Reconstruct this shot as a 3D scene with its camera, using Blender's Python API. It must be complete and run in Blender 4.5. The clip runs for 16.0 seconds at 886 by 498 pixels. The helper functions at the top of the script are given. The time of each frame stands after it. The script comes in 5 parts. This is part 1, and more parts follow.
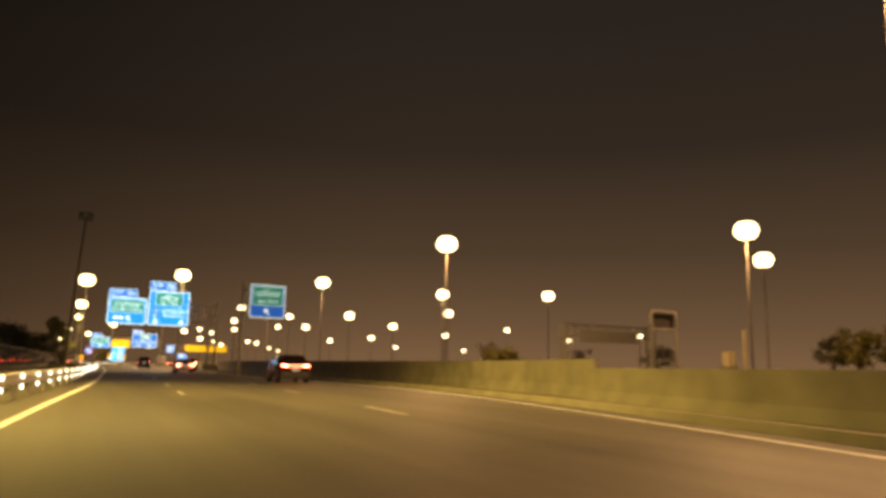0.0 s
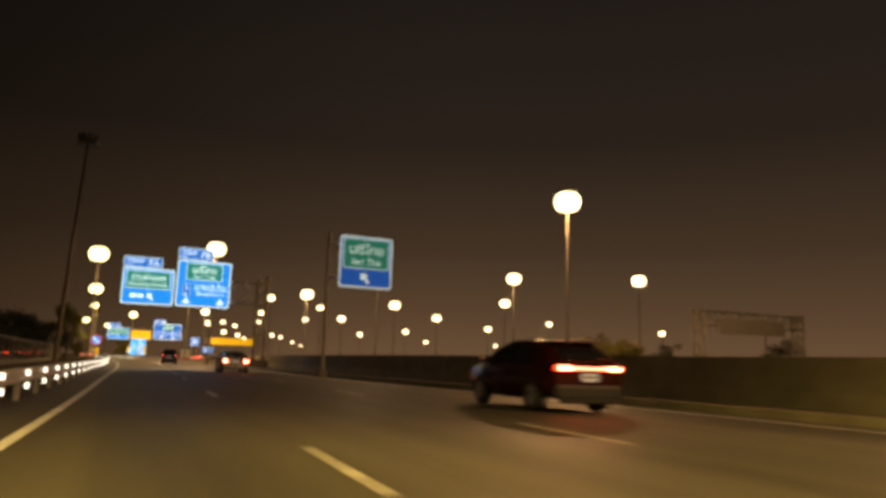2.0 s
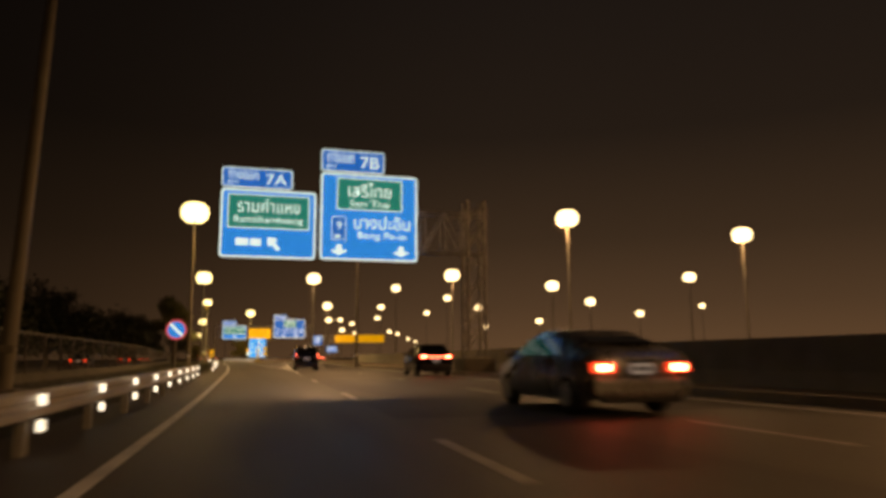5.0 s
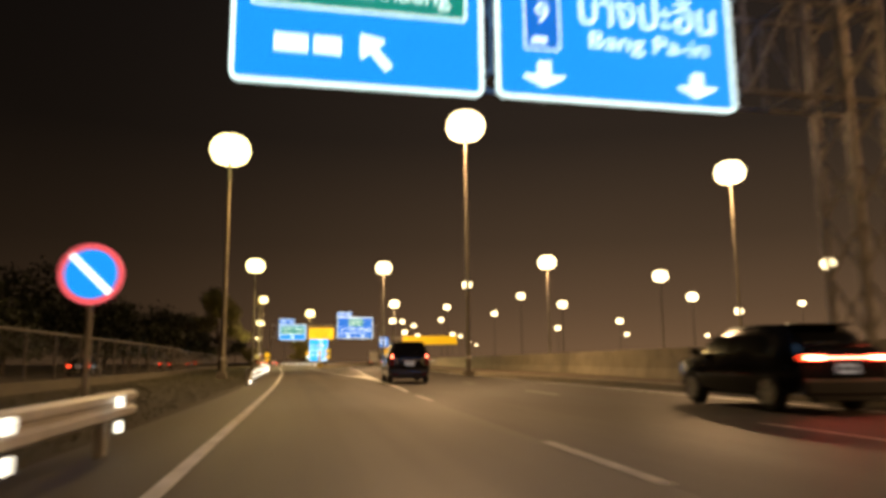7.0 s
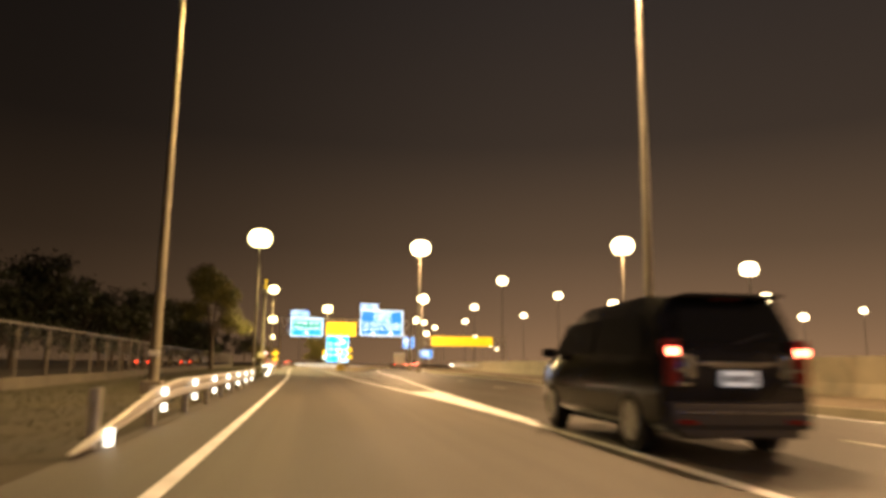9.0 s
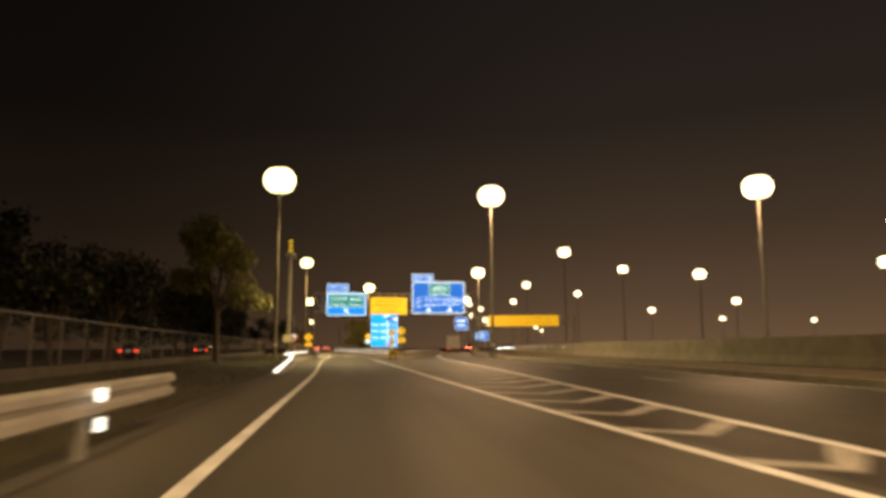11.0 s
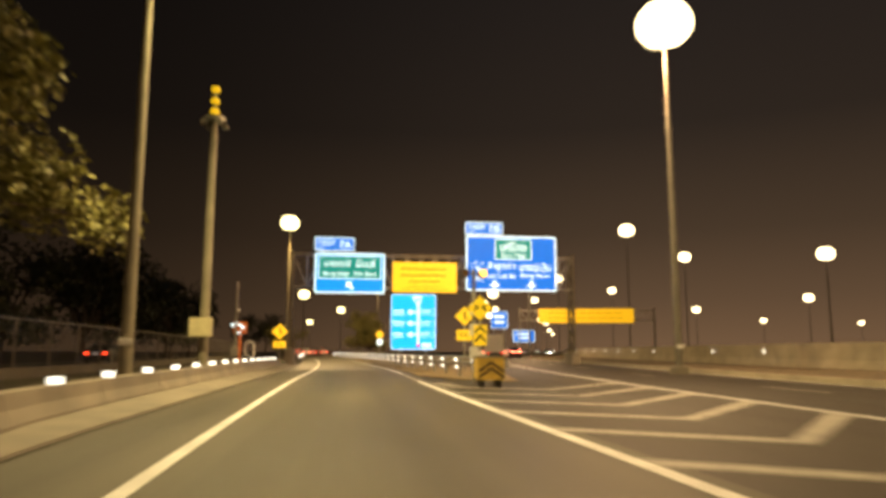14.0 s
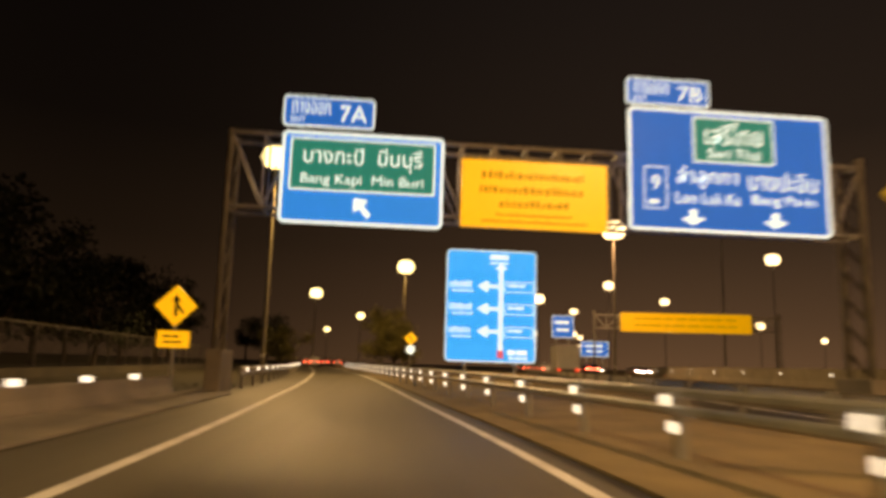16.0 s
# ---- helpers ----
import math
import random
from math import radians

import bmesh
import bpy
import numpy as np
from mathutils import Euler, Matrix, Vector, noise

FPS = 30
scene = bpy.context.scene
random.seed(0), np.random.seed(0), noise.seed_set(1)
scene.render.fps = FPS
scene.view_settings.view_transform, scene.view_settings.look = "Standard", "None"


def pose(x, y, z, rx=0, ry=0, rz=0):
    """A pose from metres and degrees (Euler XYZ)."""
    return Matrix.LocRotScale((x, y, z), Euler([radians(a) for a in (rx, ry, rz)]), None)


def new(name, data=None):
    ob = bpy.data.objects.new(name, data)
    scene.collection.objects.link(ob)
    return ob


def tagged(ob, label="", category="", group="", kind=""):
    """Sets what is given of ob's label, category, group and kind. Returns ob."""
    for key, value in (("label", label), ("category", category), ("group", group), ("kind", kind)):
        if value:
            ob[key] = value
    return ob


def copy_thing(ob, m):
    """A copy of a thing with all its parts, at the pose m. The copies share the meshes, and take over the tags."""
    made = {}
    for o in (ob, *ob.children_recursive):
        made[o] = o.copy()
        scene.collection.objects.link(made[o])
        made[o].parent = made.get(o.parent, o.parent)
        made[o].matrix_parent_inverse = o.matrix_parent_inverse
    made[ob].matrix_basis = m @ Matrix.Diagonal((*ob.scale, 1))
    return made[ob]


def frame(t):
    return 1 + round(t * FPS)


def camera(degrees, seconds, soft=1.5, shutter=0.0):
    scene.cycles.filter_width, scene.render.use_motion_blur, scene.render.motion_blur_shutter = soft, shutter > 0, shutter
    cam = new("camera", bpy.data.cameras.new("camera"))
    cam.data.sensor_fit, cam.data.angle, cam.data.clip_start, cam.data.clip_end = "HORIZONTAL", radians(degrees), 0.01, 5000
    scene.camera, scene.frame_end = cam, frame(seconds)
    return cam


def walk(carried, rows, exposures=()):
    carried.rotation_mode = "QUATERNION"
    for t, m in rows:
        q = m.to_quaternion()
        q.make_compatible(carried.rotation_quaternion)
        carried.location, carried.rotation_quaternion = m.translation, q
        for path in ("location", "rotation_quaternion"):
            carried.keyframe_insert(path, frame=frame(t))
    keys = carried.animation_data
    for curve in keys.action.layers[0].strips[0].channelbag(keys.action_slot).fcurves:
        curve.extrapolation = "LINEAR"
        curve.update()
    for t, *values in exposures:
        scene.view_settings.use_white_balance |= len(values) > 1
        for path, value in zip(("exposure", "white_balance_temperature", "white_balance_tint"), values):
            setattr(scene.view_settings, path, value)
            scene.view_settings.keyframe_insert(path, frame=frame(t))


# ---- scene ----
cam = camera(63.90, 16.0, soft=3.9, shutter=0.7)
# seconds, x, y, height of the eye, tilt, roll, yaw
PATH = [
    (0.0, 0.001, 0.001, 0.97, 99.62, -1.33, -26.32),
    (0.5, 0.401, 7.216, 0.97, 99.71, -1.33, -25.80),
    (1.0, 0.763, 14.375, 0.97, 99.65, -1.33, -25.44),
    (1.5, 1.048, 21.324, 0.97, 99.59, -1.57, -25.30),
    (2.0, 1.265, 28.076, 0.97, 99.23, -1.67, -24.93),
    (2.5, 1.449, 34.783, 0.97, 99.01, -1.41, -24.37),
    (3.0, 1.625, 41.426, 0.97, 98.77, -0.83, -23.35),
    (3.5, 1.862, 47.769, 0.97, 98.59, -0.26, -21.94),
    (4.0, 2.047, 54.047, 0.97, 98.45, 0.79, -20.04),
    (4.5, 2.264, 60.361, 0.97, 98.56, 0.52, -18.23),
    (5.0, 2.547, 66.729, 0.97, 98.62, 0.35, -16.36),
    (7.5, 3.062, 96.581, 0.97, 99.03, 0.09, -11.28),
    (8.0, 3.194, 102.544, 0.97, 99.18, -0.46, -10.96),
    (8.5, 3.290, 108.493, 0.97, 99.28, -0.62, -10.76),
    (9.0, 3.330, 114.436, 0.97, 99.23, -0.82, -10.60),
    (11.5, 3.340, 143.352, 0.97, 97.77, 0.19, -6.95),
    (12.0, 3.337, 149.927, 0.97, 97.78, -0.04, -6.82),
    (12.5, 3.411, 156.591, 0.97, 97.81, -0.46, -6.92),
    (13.0, 3.435, 163.295, 0.97, 97.84, -0.73, -7.15),
    (13.5, 3.261, 169.966, 0.97, 98.01, -0.67, -7.34),
    (14.0, 3.067, 176.710, 0.97, 98.19, -0.09, -7.28),
    (14.5, 2.982, 183.633, 0.97, 98.41, -0.26, -7.62),
    (15.0, 3.046, 190.818, 0.97, 98.56, -0.33, -7.34),
    (15.5, 3.193, 198.161, 0.97, 98.87, -0.93, -6.87),
    (16.0, 3.385, 205.668, 0.97, 99.22, -1.68, -5.64),
]
# seconds, stops, kelvin, tint of the clip's own automatic exposure and white balance
EXPOSURES = [
    (0.0, 1.30, 7500, 10), (1.0, 1.1, 7400, 10), (2.0, 0.8, 7400, 12), (3.5, 0.7, 7800, 14), (5.0, 0.35, 8200, 16), (7.5, 1.25, 6900, 10), (8.5, 1.65, 6900, 11), (9.0, 1.9, 6900, 11),
    (9.8, 1.4, 6800, 10), (11.5, 0.75, 6600, 10), (12.5, 0.75, 6700, 10), (13.5, 1.0, 6800, 10), (14.5, 1.1, 7000, 10), (15.2, 0.9, 7400, 11), (15.6, 0.6, 7700, 13), (16.0, 0.4, 8300, 19),
]
walk(cam, [(t, pose(x, y, z, rx, ry, rz)) for t, x, y, z, rx, ry, rz in PATH], EXPOSURES)

# ---- night sky: a dim warm glow over the city ----
world = bpy.data.worlds.new("night_sky")
scene.world = world
world.use_nodes = True
wn, wl = world.node_tree.nodes, world.node_tree.links
wn.clear()
w_out = wn.new("ShaderNodeOutputWorld")
w_bg = wn.new("ShaderNodeBackground")
w_co = wn.new("ShaderNodeTexCoord")
w_sep = wn.new("ShaderNodeSeparateXYZ")
w_ramp = wn.new("ShaderNodeValToRGB")
SKY = ((0.0, (0.082, 0.047, 0.025)), (0.07, (0.054, 0.032, 0.0180)), (0.16, (0.030, 0.0188, 0.0114)), (0.30, (0.0125, 0.0088, 0.0066)), (0.55, (0.0066, 0.0054, 0.0052)))
for i, (at, colour) in enumerate(SKY):
    e = w_ramp.color_ramp.elements[i] if i < 1 else (w_ramp.color_ramp.elements.new(at) if i < len(SKY) - 1 else w_ramp.color_ramp.elements[-1])
    e.position, e.color = at, (*colour, 1)
wl.new(w_co.outputs["Generated"], w_sep.inputs[0])
wl.new(w_sep.outputs["Z"], w_ramp.inputs[0])
# the lit interchange makes the haze brighter over the far side of the motorway
w_side = wn.new("ShaderNodeMapRange")
w_side.interpolation_type = "SMOOTHSTEP"
for key, value in (("From Min", -0.42), ("From Max", 0.45), ("To Min", 0.24), ("To Max", 1.0)):
    w_side.inputs[key].default_value = value
wl.new(w_sep.outputs["X"], w_side.inputs["Value"])
wl.new(w_ramp.outputs[0], w_bg.inputs[0])
wl.new(w_side.outputs["Result"], w_bg.inputs[1])
wl.new(w_bg.outputs[0], w_out.inputs[0])

LAMP_POWER = 9000.0
LAMP_WARM = (1.0, 0.55, 0.24)
LAMP_PALE = (1.0, 0.61, 0.30)

# ---- materials ----
def material(name, color, rough=0.6, metal=0.0, vary=0.25, scale=3.0, fine=40.0, bump=0.15, emit=None, strength=0.0, spec=0.5, stretch=(1, 1, 1), per_object=0.0, cast=False):
    """A worn surface: two scales of noise in colour and roughness, and a fine relief."""
    m = bpy.data.materials.new(name)
    m.use_nodes = True
    n, l = m.node_tree.nodes, m.node_tree.links
    b = n["Principled BSDF"]
    b.inputs["Metallic"].default_value = metal
    b.inputs["Specular IOR Level"].default_value = spec
    co = n.new("ShaderNodeTexCoord")
    mp = n.new("ShaderNodeMapping")
    mp.inputs["Scale"].default_value = stretch
    l.new(co.outputs["Object"], mp.inputs[0])
    big = n.new("ShaderNodeTexNoise")
    big.inputs["Scale"].default_value, big.inputs["Detail"].default_value = scale, 6
    small = n.new("ShaderNodeTexNoise")
    small.inputs["Scale"].default_value, small.inputs["Detail"].default_value = fine, 3
    l.new(mp.outputs[0], big.inputs["Vector"])
    l.new(mp.outputs[0], small.inputs["Vector"])
    add = n.new("ShaderNodeMath")
    add.operation = "MULTIPLY_ADD"
    add.inputs[1].default_value = 0.4
    l.new(small.outputs["Fac"], add.inputs[0])
    l.new(big.outputs["Fac"], add.inputs[2])
    ramp = n.new("ShaderNodeValToRGB")
    lo = [c * (1 - vary) for c in color]
    hi = [min(1, c * (1 + vary)) for c in color]
    ramp.color_ramp.elements[0].position, ramp.color_ramp.elements[0].color = 0.48, (*lo, 1)
    ramp.color_ramp.elements[1].position, ramp.color_ramp.elements[1].color = 0.92, (*hi, 1)
    l.new(add.outputs[0], ramp.inputs[0])
    col = ramp.outputs[0]
    if per_object:
        info = n.new("ShaderNodeObjectInfo")
        rng = n.new("ShaderNodeMapRange")
        rng.inputs["To Min"].default_value, rng.inputs["To Max"].default_value = 1 - per_object, 1 + per_object
        l.new(info.outputs["Random"], rng.inputs[0])
        hsv = n.new("ShaderNodeHueSaturation")
        l.new(col, hsv.inputs["Color"])
        l.new(rng.outputs[0], hsv.inputs["Value"])
        col = hsv.outputs[0]
    l.new(col, b.inputs["Base Color"])
    rr = n.new("ShaderNodeMapRange")
    rr.inputs["From Min"].default_value, rr.inputs["From Max"].default_value = 0.4, 1.0
    rr.inputs["To Min"].default_value, rr.inputs["To Max"].default_value = max(0.02, rough - 0.12), min(1, rough + 0.12)
    l.new(add.outputs[0], rr.inputs[0])
    l.new(rr.outputs[0], b.inputs["Roughness"])
    if bump:
        bp = n.new("ShaderNodeBump")
        bp.inputs["Strength"].default_value, bp.inputs["Distance"].default_value = bump, 0.02
        l.new(small.outputs["Fac"], bp.inputs["Height"])
        l.new(bp.outputs[0], b.inputs["Normal"])
    # strength gives a surface a glow of its own, lamps and signs alike
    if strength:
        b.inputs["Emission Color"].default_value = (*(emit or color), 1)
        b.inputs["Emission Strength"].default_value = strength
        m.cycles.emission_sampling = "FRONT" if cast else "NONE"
    return m


def asphalt_material(name, color):
    """Dark asphalt with polished wheel tracks, patches, oil streaks and grit."""
    m = material(name, color, rough=0.62, spec=0.24, vary=0.35, scale=0.35, fine=60, bump=0.35, stretch=(1, 0.25, 1))
    n, l = m.node_tree.nodes, m.node_tree.links
    b = n["Principled BSDF"]
    co = n.new("ShaderNodeTexCoord")
    mp = n.new("ShaderNodeMapping")
    mp.inputs["Scale"].default_value = (1.1, 0.02, 1)
    l.new(co.outputs["Object"], mp.inputs[0])
    st = n.new("ShaderNodeTexNoise")
    st.inputs["Scale"].default_value, st.inputs["Detail"].default_value = 1.0, 5
    l.new(mp.outputs[0], st.inputs["Vector"])
    rp = n.new("ShaderNodeValToRGB")
    rp.color_ramp.elements[0].position, rp.color_ramp.elements[0].color = 0.36, (0.80, 0.80, 0.80, 1)
    rp.color_ramp.elements[1].position, rp.color_ramp.elements[1].color = 0.64, (1.14, 1.13, 1.10, 1)
    l.new(st.outputs["Fac"], rp.inputs[0])
    mix = n.new("ShaderNodeMix")
    mix.data_type, mix.blend_type = "RGBA", "MULTIPLY"
    mix.inputs[0].default_value = 1.0
    old = b.inputs["Base Color"].links[0].from_socket
    l.new(old, mix.inputs[6])
    l.new(rp.outputs[0], mix.inputs[7])
    l.new(mix.outputs[2], b.inputs["Base Color"])
    return m

ASPHALT = asphalt_material("asphalt", (0.075, 0.068, 0.058))
# paler copy of the asphalt, coloured up for light missing on the ramp
ASPHALT_RAMP = asphalt_material("brightened_worn_asphalt", (0.092, 0.086, 0.070))
ASPHALT_DARK = asphalt_material("dark_asphalt", (0.038, 0.033, 0.028))
EARTH = material("dry_verge", (0.036, 0.030, 0.014), 0.95, vary=0.35, scale=0.35, fine=14, bump=0.15)
GRAVEL = material("gravel_median", (0.22, 0.17, 0.095), 0.95, vary=0.35, scale=0.8, fine=45, bump=0.8)
DUST = material("dusty_gravel", (0.11, 0.085, 0.052), 0.95, vary=0.4, scale=0.7, fine=40, bump=0.8)
GRASS = material("grass_blade", (0.05, 0.055, 0.018), 0.8, vary=0.4, scale=0.7, fine=20, bump=0)
PAINT = material("road_paint", (0.71, 0.72, 0.73), 0.6, vary=0.30, scale=1.6, fine=55, bump=0.3)
PAINT_WORN = material("worn_road_paint", (0.36, 0.345, 0.31), 0.6, vary=0.45, scale=2.2, fine=45, bump=0.3)
CONCRETE = material("concrete", (0.20, 0.18, 0.145), 0.85, vary=0.30, scale=0.9, fine=30, bump=0.35)
# darker copy of the concrete, for the base of the fence
CONCRETE_DARK = material("dark_concrete", (0.085, 0.075, 0.055), 0.9, vary=0.35, scale=0.7, fine=30, bump=0.35)
CONCRETE_PALE = material("concrete_pale", (0.25, 0.225, 0.165), 0.85, vary=0.25, scale=1.2, fine=30, bump=0.3, per_object=0.12)
STRIPE_WHITE = material("stripe_white", (0.42, 0.40, 0.34), 0.7, vary=0.25, scale=3, fine=30)
STRIPE_BLACK = material("stripe_black", (0.035, 0.033, 0.03), 0.7, vary=0.3, scale=3, fine=30)
GALV = material("galvanised_steel", (0.40, 0.39, 0.36), 0.5, metal=0.35, vary=0.2, scale=4, fine=60, bump=0.08)
STEEL_GREY = material("grey_painted_steel", (0.30, 0.29, 0.26), 0.5, metal=0.3, vary=0.2, scale=3, fine=40, bump=0.1)
STEEL_DARK = material("dark_steel", (0.07, 0.065, 0.06), 0.5, metal=0.4, vary=0.2, scale=3, fine=40, bump=0.1)
POLE_PAINT = material("cream_painted_pole", (0.21, 0.19, 0.135), 0.5, metal=0.1, vary=0.18, scale=2, fine=40, bump=0.1)
# darker, greyer copy of the pole paint
POLE_GREY = material("dark_grey_pole", (0.15, 0.14, 0.115), 0.55, metal=0.2, vary=0.2, scale=2, fine=40, bump=0.1)
WIRE = material("fence_wire", (0.13, 0.12, 0.10), 0.5, metal=0.6, vary=0.3, scale=5, fine=50, bump=0)
# reflectors glow by themselves, as no headlights shine on them here
REFLECTOR = material("glowing_white_reflector", (0.85, 0.85, 0.80), 0.2, vary=0.05, scale=20, fine=80, bump=0, emit=(1.0, 0.95, 0.80), strength=1.25)
# sign sheeting glows by itself in place of the headlights it throws back
SIGN_BLUE = material("glowing_blue_sheeting", (0.004, 0.06, 0.29), 0.5, spec=0.25, vary=0.08, scale=1.5, fine=80, bump=0.03, emit=(0.0, 0.105, 0.46), strength=0.85)
SIGN_CYAN = material("glowing_cyan_sheeting", (0.004, 0.09, 0.38), 0.5, spec=0.25, vary=0.08, scale=1.5, fine=80, bump=0.03, emit=(0.0, 0.185, 0.62), strength=0.95)
ROUTE_BLUE = material("glowing_route_sheeting", (0.004, 0.14, 0.45), 0.5, spec=0.25, vary=0.10, scale=1.2, fine=80, bump=0.03, emit=(0.0, 0.32, 0.85), strength=1.0)
SIGN_GREEN = material("glowing_green_sheeting", (0.005, 0.10, 0.06), 0.5, spec=0.25, vary=0.08, scale=1.5, fine=80, bump=0.03, emit=(0.0, 0.155, 0.125), strength=0.90)
SIGN_WHITE = material("glowing_white_sheeting", (0.75, 0.78, 0.78), 0.6, spec=0.2, vary=0.06, scale=2, fine=80, bump=0.02, emit=(0.60, 0.82, 0.85), strength=0.95)
# yellow sheeting with a glow of its own, no lamp behind it
SIGN_YELLOW = material("glowing_yellow_sheeting", (0.75, 0.45, 0.02), 0.35, vary=0.06, scale=2, fine=80, bump=0.02, emit=(0.90, 0.47, 0.02), strength=0.70)
# the whole face of this board is one even glow
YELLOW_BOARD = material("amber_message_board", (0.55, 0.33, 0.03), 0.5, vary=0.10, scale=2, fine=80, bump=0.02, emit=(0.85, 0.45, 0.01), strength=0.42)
# dimmer copies of the sign sheeting, with a weaker glow set in
DIM_BLUE = material("dim_glow_blue", (0.012, 0.07, 0.30), 0.6, spec=0.2, vary=0.08, scale=1.5, fine=80, bump=0.03, emit=(0.006, 0.07, 0.34), strength=0.5)
DIM_GREEN = material("dim_glow_green", (0.015, 0.14, 0.08), 0.6, spec=0.2, vary=0.08, scale=1.5, fine=80, bump=0.03, emit=(0.004, 0.13, 0.09), strength=0.5)
DIM_WHITE = material("dim_glow_white", (0.6, 0.62, 0.62), 0.6, spec=0.2, vary=0.06, scale=2, fine=80, bump=0.02, emit=(0.38, 0.50, 0.48), strength=0.6)
# these yellows glow faintly in place of headlight thrown back
YELLOW_DULL = material("dull_glowing_yellow", (0.52, 0.34, 0.03), 0.5, vary=0.18, scale=3, fine=60, bump=0.05, emit=(0.80, 0.48, 0.01), strength=0.48)
YELLOW_WORN = material("worn_glowing_yellow", (0.50, 0.31, 0.075), 0.55, vary=0.3, scale=4, fine=50, bump=0.1, emit=(0.75, 0.44, 0.02), strength=0.08)
STRIPE_BROWN = material("worn_dark_stripe", (0.12, 0.075, 0.03), 0.6, vary=0.3, scale=4, fine=50, bump=0.1)
SIGN_BLACK = material("black_legend", (0.03, 0.028, 0.02), 0.5, vary=0.1, scale=4, fine=60, bump=0)
# the dark writing carries a weak glow of its own too
LEGEND_BROWN = material("glowing_amber_legend", (0.30, 0.18, 0.01), 0.5, vary=0.1, scale=4, fine=60, bump=0, emit=(0.50, 0.27, 0.0), strength=0.5)
# red and orange panels glow a little though they hold no lamp
SIGN_RED = material("glowing_red_sheeting", (0.55, 0.03, 0.03), 0.35, vary=0.08, scale=3, fine=80, bump=0, emit=(0.75, 0.10, 0.12), strength=0.6)
SIGN_ORANGE = material("glowing_orange_panel", (0.50, 0.13, 0.02), 0.45, vary=0.15, scale=3, fine=60, bump=0.05, emit=(0.5, 0.10, 0.01), strength=0.15)
SIGN_BACK = material("sign_back_aluminium", (0.25, 0.25, 0.24), 0.5, metal=0.7, vary=0.15, scale=2, fine=40, bump=0.05)
LENS_WARM = material("lit_lamp_lens", (1.0, 0.9, 0.7), 0.2, vary=0.02, bump=0, emit=(1.0, 0.80, 0.45), strength=2.6)
LENS_YELLOW = material("lit_sodium_lens", (1.0, 0.85, 0.5), 0.2, vary=0.02, bump=0, emit=(1.0, 0.85, 0.40), strength=2.6)
LENS_OFF = material("unlit_lamp_lens", (0.30, 0.29, 0.26), 0.2, vary=0.1, bump=0)
AMBER_OFF = material("dark_amber_lens", (0.10, 0.05, 0.01), 0.25, vary=0.1, bump=0)
AMBER_LENS = material("amber_lens", (0.8, 0.35, 0.02), 0.25, vary=0.1, bump=0, emit=(1.0, 0.45, 0.06), strength=3.0)
TAIL_LENS = material("lit_tail_light", (0.7, 0.04, 0.02), 0.2, vary=0.1, bump=0, emit=(1.0, 0.13, 0.07), strength=11.0)
BRAKE_LENS = material("lit_brake_light", (0.7, 0.04, 0.02), 0.2, vary=0.05, bump=0, emit=(1.0, 0.15, 0.08), strength=34.0, cast=True)
TAIL_DIM = material("tail_light_red", (0.45, 0.02, 0.01), 0.2, vary=0.1, bump=0, emit=(1.0, 0.06, 0.02), strength=1.6)
TAIL_OFF = material("unlit_tail_light", (0.16, 0.012, 0.01), 0.15, vary=0.1, bump=0)
HEAD_LENS = material("lit_headlight", (0.9, 0.9, 0.85), 0.1, vary=0.05, bump=0, emit=(1.0, 0.95, 0.85), strength=60.0)
CAR_SILVER = material("silver_car_paint", (0.36, 0.35, 0.33), 0.28, metal=0.75, vary=0.06, scale=2, fine=200, bump=0.02)
CAR_RED = material("dark_red_car_paint", (0.045, 0.009, 0.007), 0.22, metal=0.3, vary=0.08, scale=2, fine=200, bump=0.02)
CAR_BLACK = material("black_car_paint", (0.016, 0.016, 0.018), 0.13, metal=0.2, vary=0.1, scale=2, fine=200, bump=0.0)
CAR_WHITE = material("white_car_paint", (0.6, 0.6, 0.58), 0.3, vary=0.06, scale=2, fine=200, bump=0.02)
TYRE = material("tyre_rubber", (0.018, 0.017, 0.016), 0.85, vary=0.2, scale=6, fine=60, bump=0.2)
RIM = material("alloy_rim", (0.45, 0.45, 0.44), 0.3, metal=0.9, vary=0.1, scale=8, fine=60, bump=0)
TRIM_BLACK = material("black_plastic_trim", (0.02, 0.02, 0.02), 0.55, vary=0.2, scale=6, fine=80, bump=0.1)
CHROME = material("chrome", (0.7, 0.7, 0.7), 0.1, metal=1.0, vary=0.05, scale=6, fine=80, bump=0)
# the plate is given a faint glow of its own
PLATE = material("glowing_white_plate", (0.75, 0.75, 0.72), 0.4, vary=0.05, scale=6, fine=80, bump=0, emit=(0.8, 0.85, 0.9), strength=0.09)
PLATE_BAR = material("plate_bar", (0.05, 0.05, 0.05), 0.5, vary=0.1, bump=0)
TARP = material("truck_box_panel", (0.58, 0.58, 0.58), 0.6, vary=0.15, scale=1.5, fine=30, bump=0.15)
BARK = material("bark", (0.06, 0.045, 0.03), 0.9, vary=0.4, scale=3, fine=25, bump=0.8)
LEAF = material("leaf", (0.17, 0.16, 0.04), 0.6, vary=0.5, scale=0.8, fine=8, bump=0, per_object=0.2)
# darker copy of the leaf, with the shade put into its colour
LEAF_SHADED = material("shaded_leaf", (0.024, 0.03, 0.01), 0.65, vary=0.5, scale=0.6, fine=8, bump=0, per_object=0.2)
HANDSET_WHITE = material("white_plastic", (0.7, 0.7, 0.68), 0.4, vary=0.08, scale=4, fine=60, bump=0.02)
